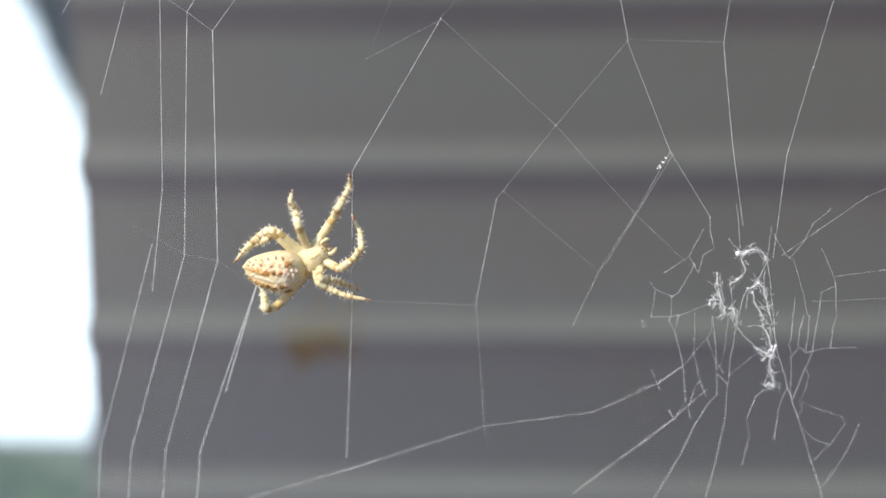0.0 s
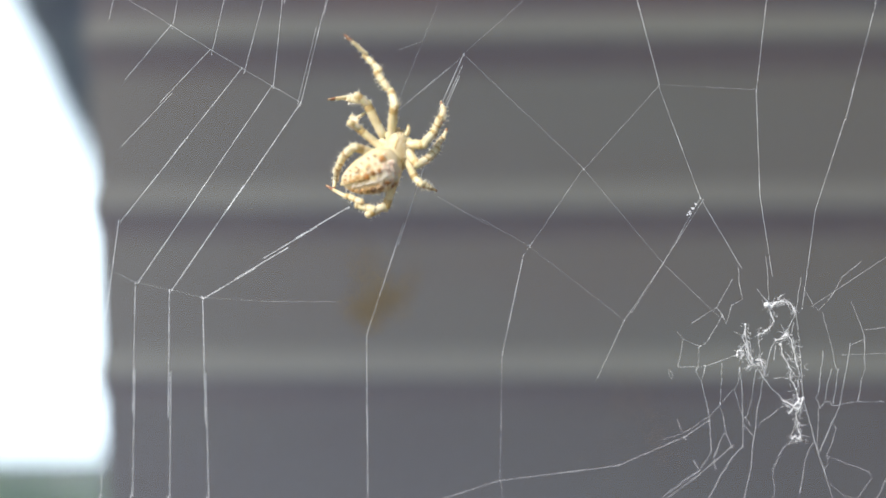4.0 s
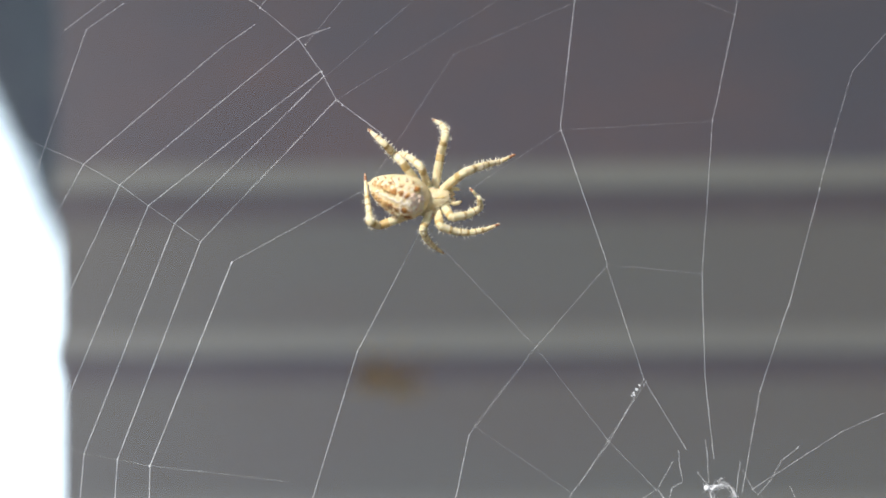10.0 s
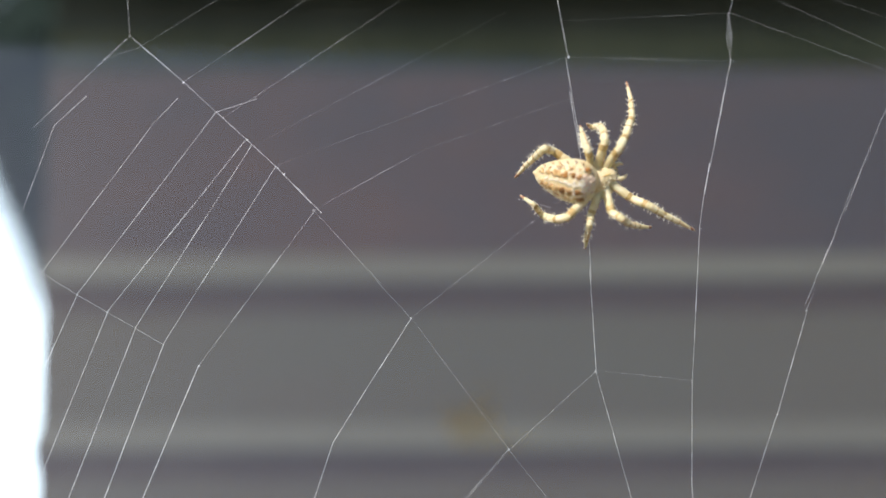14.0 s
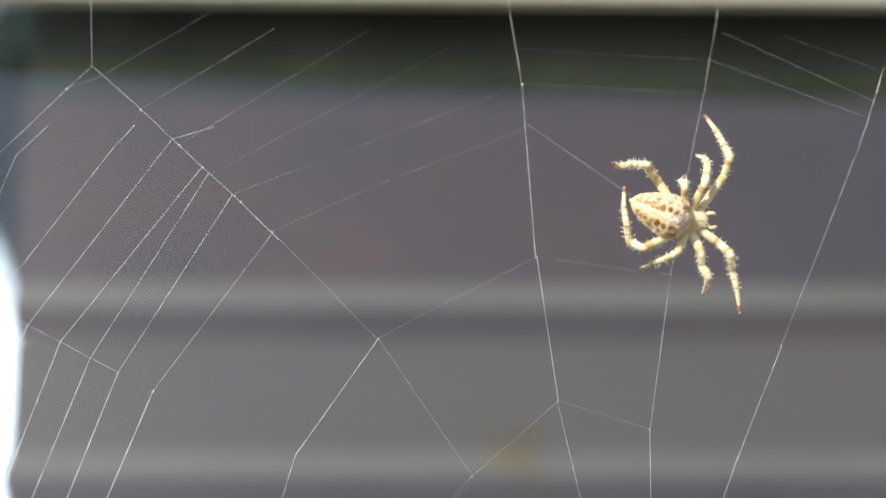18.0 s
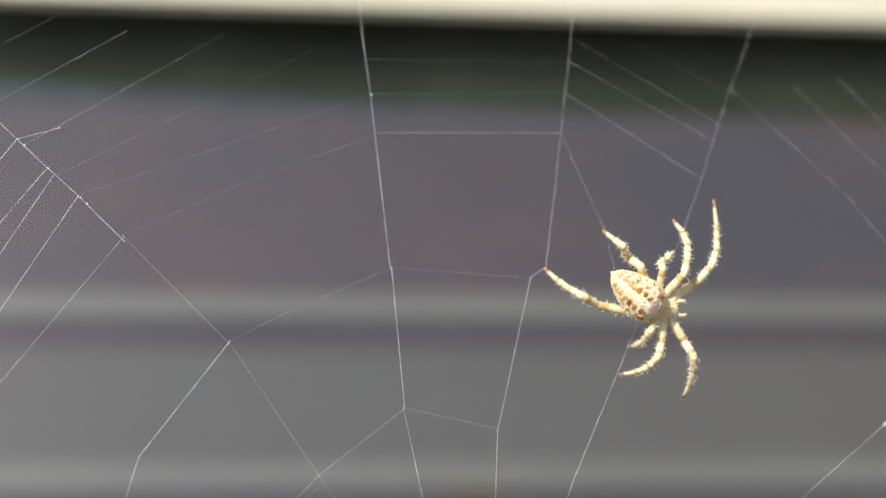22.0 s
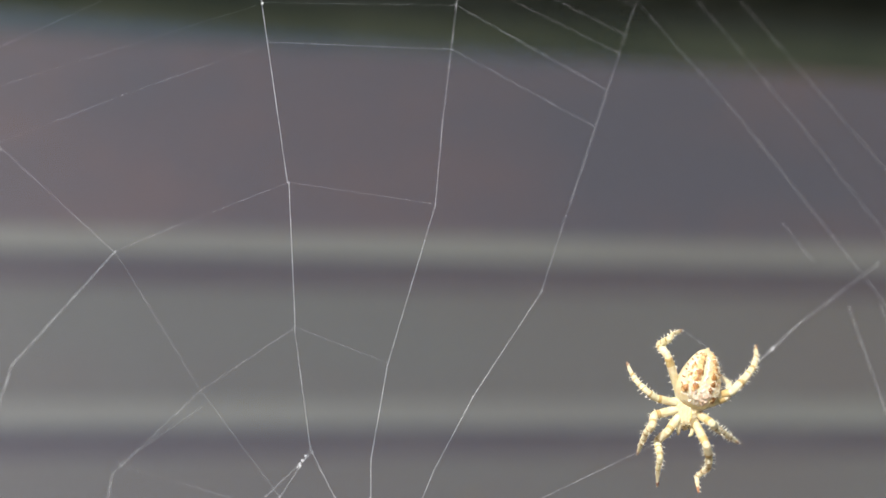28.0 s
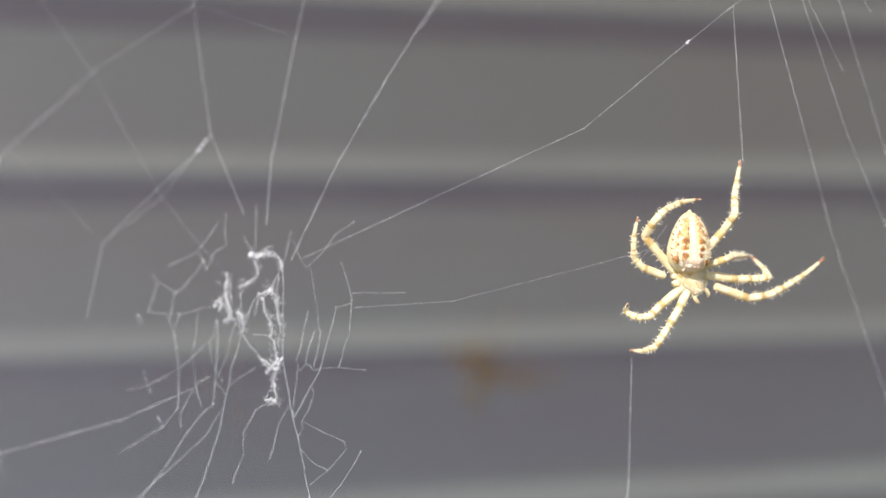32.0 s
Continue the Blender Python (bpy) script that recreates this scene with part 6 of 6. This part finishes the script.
knot(0.04, 29.4, -22.0, 29.4, -24.8, 29.1, -25.4)
knot(0.03, 26.6, -24.9, 28.4, -24.9, 29.4, -24.8, 30.4, -24.6)
knot(0.035, 29.1, -25.4, 30.0, -27.0, 30.4, -24.6)
knot(0.04, 30.0, -27.0, 30.8, -30.0, 31.3, -31.8, 31.5, -34.0, 31.8, -36.8)
knot(0.03, 30.4, -24.8, 32.7, -23.8, 34.6, -23.0)
knot(0.05, 32.7, -24.4, 32.7, -27.2, 32.7, -30.0)
knot(0.03, 32.7, -30.0, 34.0, -28.4, 35.0, -27.1, 35.1, -24.8)
knot(0.03, 25.2, -35.2, 27.7, -34.3, 31.3, -31.8, 32.7, -30.0)
knot(0.03, 26.9, -32.4, 27.7, -34.3, 28.2, -35.2)
knot(0.03, 32.7, -30.0, 33.2, -32.0, 33.7, -33.8, 34.2, -35.2, 34.7, -36.2)
knot(0.035, 33.7, -33.8, 32.8, -35.4, 32.7, -36.0, 32.2, -37.5, 32.5, -39.3)
knot(0.03, 31.8, -36.8, 30.8, -38.5, 30.3, -39.5, 29.4, -38.1)
knot(0.03, 25.4, -43.4, 28.1, -41.1, 30.3, -39.5)
knot(0.042, 36.1, -36.0, 35.2, -36.8, 34.3, -38.3, 33.4, -39.7, 32.6, -41.6, 31.4, -44.4, 29.7, -47.4, 28.3, -50.0, 26.4, -53.4)
knot(0.05, 35.1, -24.8, 35.5, -27.1, 35.8, -29.9, 36.0, -32.8, 36.1, -36.0)
knot(0.03, 34.5, -27.9, 35.4, -30.4, 35.9, -31.6)
knot(0.03, 37.4, -24.8, 37.0, -27.5, 37.1, -28.6, 36.5, -31.6, 36.1, -31.8)
knot(0.03, 36.2, -31.8, 36.9, -32.8)
knot(0.045, 38.4, -25.9, 38.2, -28.7, 37.8, -30.5, 37.7, -33.2, 37.5, -35.2, 37.4, -38.9, 37.0, -41.3, 36.4, -45.0, 35.7, -47.9, 35.0, -50.8, 34.4, -53.3)
knot(0.03, 36.0, -32.8, 36.9, -33.7, 37.6, -34.5)
knot(0.03, 37.7, -33.2, 38.5, -32.4, 40.7, -30.5)
knot(0.06, 37.0, -13.9, 37.8, -14.9, 38.6, -15.8)
knot(0.04, 37.9, -9.4, 38.3, -12.2, 38.6, -15.3)
knot(0.08, 38.8, -16.4, 39.3, -18.0, 38.9, -19.2, 38.0, -19.8, 37.4, -20.3)
knot(0.05, 37.4, -20.3, 37.8, -22.4, 37.6, -23.6)
knot(0.1, 34.6, -22.9, 35.1, -22.2, 35.6, -22.8, 35.2, -23.6)
knot(0.09, 35.6, -18.8, 35.8, -20.8, 36.4, -22.8, 36.8, -24.0)
knot(0.07, 35.4, -20.0, 35.9, -21.6, 36.3, -23.6, 36.9, -24.4, 36.2, -24.8)
knot(0.05, 36.0, -18.8, 36.1, -20.4, 36.5, -22.0)
knot(0.09, 37.4, -23.8, 38.0, -23.7, 38.4, -24.8, 38.5, -25.7)
knot(0.055, 36.8, -24.1, 37.6, -24.8, 38.2, -25.7, 38.5, -26.2)
knot(0.055, 38.5, -25.9, 38.9, -23.9, 39.3, -22.0, 39.9, -20.9, 40.8, -20.6)
knot(0.11, 39.9, -20.9, 40.8, -20.5, 41.2, -20.0)
knot(0.06, 42.3, -17.2, 41.8, -18.4, 41.4, -19.6, 41.1, -20.4)
knot(0.05, 42.1, -18.4, 42.0, -20.0, 42.4, -21.2)
knot(0.09, 40.5, -21.2, 40.8, -22.8, 41.7, -24.1, 42.1, -25.1, 42.3, -26.3, 42.8, -27.5, 43.3, -28.9)
knot(0.05, 38.5, -26.2, 39.5, -27.5, 40.7, -28.5, 41.6, -29.5)
knot(0.12, 41.6, -29.5, 42.3, -29.7, 43.2, -29.9, 43.5, -28.9)
knot(0.1, 42.3, -31.1, 42.9, -30.3, 43.5, -30.2, 44.0, -28.7)
knot(0.05, 39.7, -23.6, 39.9, -21.6)
knot(0.04, 39.8, -26.2, 41.0, -26.0, 42.0, -26.2)
knot(0.04, 41.2, -23.4, 42.4, -23.4, 43.4, -23.1)
knot(0.075, 41.4, -20.0, 42.3, -21.6, 42.7, -23.5, 43.2, -25.4, 43.3, -27.3)
knot(0.065, 43.4, -30.0, 43.2, -31.2, 43.5, -32.5)
knot(0.05, 42.4, -17.0, 42.9, -20.0, 43.4, -23.5, 43.8, -27.1, 44.2, -29.5, 44.9, -31.5, 45.6, -33.7, 46.5, -36.6, 47.4, -38.8, 48.4, -41.6, 49.7, -45.6, 51.1, -49.5, 51.9, -52.4)
knot(0.045, 42.8, -12.2, 42.5, -15.3, 42.3, -17.2)
knot(0.05, 43.3, -31.9, 43.0, -33.1, 42.7, -34.2)
knot(0.1, 42.7, -34.4, 43.4, -34.5, 44.2, -35.0, 43.9, -34.0, 43.6, -32.3)
knot(0.04, 43.0, -34.8, 41.6, -36.0, 40.4, -39.2, 40.8, -42.1, 40.3, -44.2, 40.0, -46.0)
knot(0.04, 45.8, -34.8, 44.8, -37.6, 44.5, -40.9, 44.3, -42.3)
knot(0.045, 46.4, -22.3, 46.2, -25.5, 46.1, -27.9)
knot(0.04, 46.1, -27.9, 45.8, -28.7, 46.4, -30.3, 47.0, -29.4, 47.6, -29.2, 48.1, -29.9, 49.1, -29.7)
knot(0.04, 47.7, -24.7, 47.2, -26.7, 47.1, -28.9)
knot(0.04, 48.5, -24.7, 48.4, -27.1, 48.2, -29.5)
knot(0.045, 50.0, -21.1, 49.8, -23.5, 49.5, -26.3, 49.1, -29.7)
knot(0.04, 51.8, -20.0, 52.2, -24.7, 51.8, -26.7, 51.5, -29.2)
knot(0.03, 49.1, -29.7, 50.5, -29.3, 51.5, -29.2, 55.1, -29.1)
knot(0.03, 45.5, -16.6, 47.1, -14.5, 48.5, -11.8, 50.7, -9.8)
knot(0.025, 43.2, -13.3, 44.8, -16.1, 45.5, -16.6)
knot(0.025, 49.8, -15.3, 51.5, -19.0, 52.0, -20.4, 50.0, -21.4)
knot(0.025, 46.0, -16.8, 47.5, -21.6, 48.3, -24.7)
knot(0.025, 51.8, -19.2, 54.2, -18.8, 58.7, -18.2)
knot(0.04, 46.2, -30.3, 46.3, -32.7, 46.3, -35.1, 46.5, -36.6)
knot(0.04, 49.1, -29.9, 48.2, -32.1, 47.3, -34.7, 46.7, -36.4)
knot(0.035, 48.2, -32.1, 48.8, -33.1, 48.4, -35.1, 47.7, -36.9, 48.0, -38.0, 47.4, -39.2)
knot(0.025, 47.7, -36.9, 50.5, -38.0, 53.7, -39.0, 54.1, -40.0, 52.1, -43.1, 50.0, -45.3)
knot(0.025, 48.2, -40.7, 50.3, -42.5, 52.1, -43.1)
knot(0.03, 51.1, -49.5, 54.0, -45.1, 55.4, -42.0, 56.1, -40.0)



def web_moves():
    tracks = np.array(DRIFTS)

    def placed(p, ref, n):
        at = np.array([[np.interp(ref, GRID, tr[:, k]) for k in (0, 1)] for tr in tracks])
        w = 1.0 / (((at - p) ** 2).sum(1) + 0.4) ** 2
        w *= np.hypot(*(at - p).T) < np.array(REACH)
        w = np.append(w, 1.0 / 900.0 ** 1.5)
        d = np.vstack([tracks[:, n] - at, [0, 0]])
        return p + (w[:, None] * d).sum(0) / w.sum()

    wild = random.Random(21)
    for ref, radius, line, late, rest in STRANDS:
        for a in range(len(line) - 1):
            ends = []
            for n, t in enumerate(GRID):
                src = rest if late is not None and t < late else line
                ends.append((placed(src[a], ref, n), placed(src[a + 1], ref, n)))
            lengths = [np.hypot(*(q - p)) for p, q in ends]
            most = max(lengths)
            # a thread whose ends draw apart and together is made of lengths that slide along each other
            pieces = 1 if most < 1.03 * min(lengths) else min(4, math.ceil(1.02 * most / min(lengths)))
            full = most * (1.0 if pieces == 1 else 1.01 / pieces)
            steps = max(3, int(full / 0.9))
            for k in range(pieces):
                girth = [radius * wild.choice((0.50, 0.65, 0.75, 0.9, 1.0)) * MM for _ in range(steps + 1)]
                bm = loft([(full * s / steps * MM, 0, g, g) for s, g in enumerate(girth)], 5)
                if k in (0, pieces - 1):
                    bmesh.ops.create_icosphere(bm, subdivisions=1, radius=(0.04 + 0.9 * radius) * MM, matrix=Matrix.Translation((0, 0 if k == 0 else full * MM, 0)))
                ob = part("thread", bm, SILK, web)
                rows = []
                for t, (p, q) in zip(GRID, ends):
                    d = Vector((q[0] - p[0], 0, q[1] - p[1]))
                    m = d.to_track_quat("Y", "Z").to_matrix().to_4x4()
                    along = k / max(1, pieces - 1) * (d.length - full)
                    m.translation = (Vector((p[0], 0, p[1])) + d.normalized() * along) * MM
                    rows.append((t, m))
                walk(ob, rows)

    for ref, radius, x, z in BEADS:
        bm = bmesh.new()
        for _ in range(4):
            c = Vector((wild.gauss(0, 0.6), wild.gauss(0, 0.4), wild.gauss(0, 0.6))) * radius
            bmesh.ops.create_icosphere(bm, subdivisions=1, radius=radius * wild.uniform(0.5, 0.9) * MM, matrix=Matrix.Translation(c * MM))
        ob = part("silk_bead", bm, TUFT, web, "white silk bead", True)
        rows = []
        for n, t in enumerate(GRID):
            p = placed(np.array((x, z)), ref, n)
            rows.append((t, pose(p[0] * MM, -0.05 * MM, p[1] * MM)))
        walk(ob, rows)
    hub_moves(placed)


def hub_moves(placed):
    """The tattered hub: one matted core that carries the loose tangled threads."""
    r = random.Random(4)
    centre, foot = np.array((HUB[0], HUB[1])), np.array((HUB[2], HUB[3]))
    core = None
    for n, (radius, line) in enumerate(KNOTS):
        pts, rad = [], []
        for a, b in zip(line, line[1:]):
            steps = max(2, int(np.hypot(*(b - a)) / 0.7))
            for k in range(steps):
                p = a + (b - a) * k / steps
                wild = 0.045 if radius < 0.06 else 0.20
                pts.append(Vector((p[0] - centre[0] + r.uniform(-wild, wild), r.uniform(-2.5, 2.5) * wild, p[1] - centre[1] + r.uniform(-wild, wild))) * MM)
                rad.append(radius * r.uniform(0.45, 1.0) * MM)
        pts.append(Vector((line[-1][0] - centre[0], 0, line[-1][1] - centre[1])) * MM)
        rad.append(radius * 1.5 * MM)
        bm = tube(pts, rad, 6)
        for p in pts[::5]:
            bmesh.ops.create_icosphere(bm, subdivisions=1, radius=radius * r.uniform(1.2, 2.2) * MM, matrix=Matrix.Translation(p))
        if core is None:
            thick = [k for k in KNOTS if k[0] > 0.06]
            for _ in range(460):
                path = r.choice(thick)[1]
                k, u = r.randrange(len(path) - 1), r.random()
                c = path[k] * (1 - u) + path[k + 1] * u - centre
                at = Vector((c[0] + r.gauss(0, 0.25), r.gauss(0, 0.35), c[1] + r.gauss(0, 0.25)))
                run = path[k + 1] - path[k]
                run = run / np.hypot(*run) * r.choice((-1, 1))
                way = Vector((run[0] + r.gauss(0, 0.3), r.gauss(0, 0.3), run[1] + r.gauss(0, 0.3)))
                pts4 = [at]
                for _ in range(4):
                    way = (way + Vector((r.gauss(0, 0.4), r.gauss(0, 0.25), r.gauss(0, 0.4)))) * 0.85
                    pts4.append(pts4[-1] + way * 0.20)
                fibre = tube([q * MM for q in pts4], [v * MM for v in (0.014, 0.018, 0.018, 0.016, 0.010)], 4)
                me = bpy.data.meshes.new("fibre")
                fibre.to_mesh(me)
                fibre.free()
                bm.from_mesh(me)
            core = part("hub_core", bm, TUFT, web, "matted white tuft of old silk", True)
        else:
            part("tangled_thread", bm, TUFT if radius > 0.06 else SILK, core, "", True)
    rows = []
    for n, t in enumerate(GRID):
        p, q = placed(centre, 0, n), placed(foot, 0, n)
        d0, d1 = foot - centre, q - p
        turn = math.degrees(math.atan2(d0[1], d0[0]) - math.atan2(d1[1], d1[0]))
        rows.append((t, pose(p[0] * MM, 0, p[1] * MM, 0, turn, 0)))
    walk(core, rows)


motions()
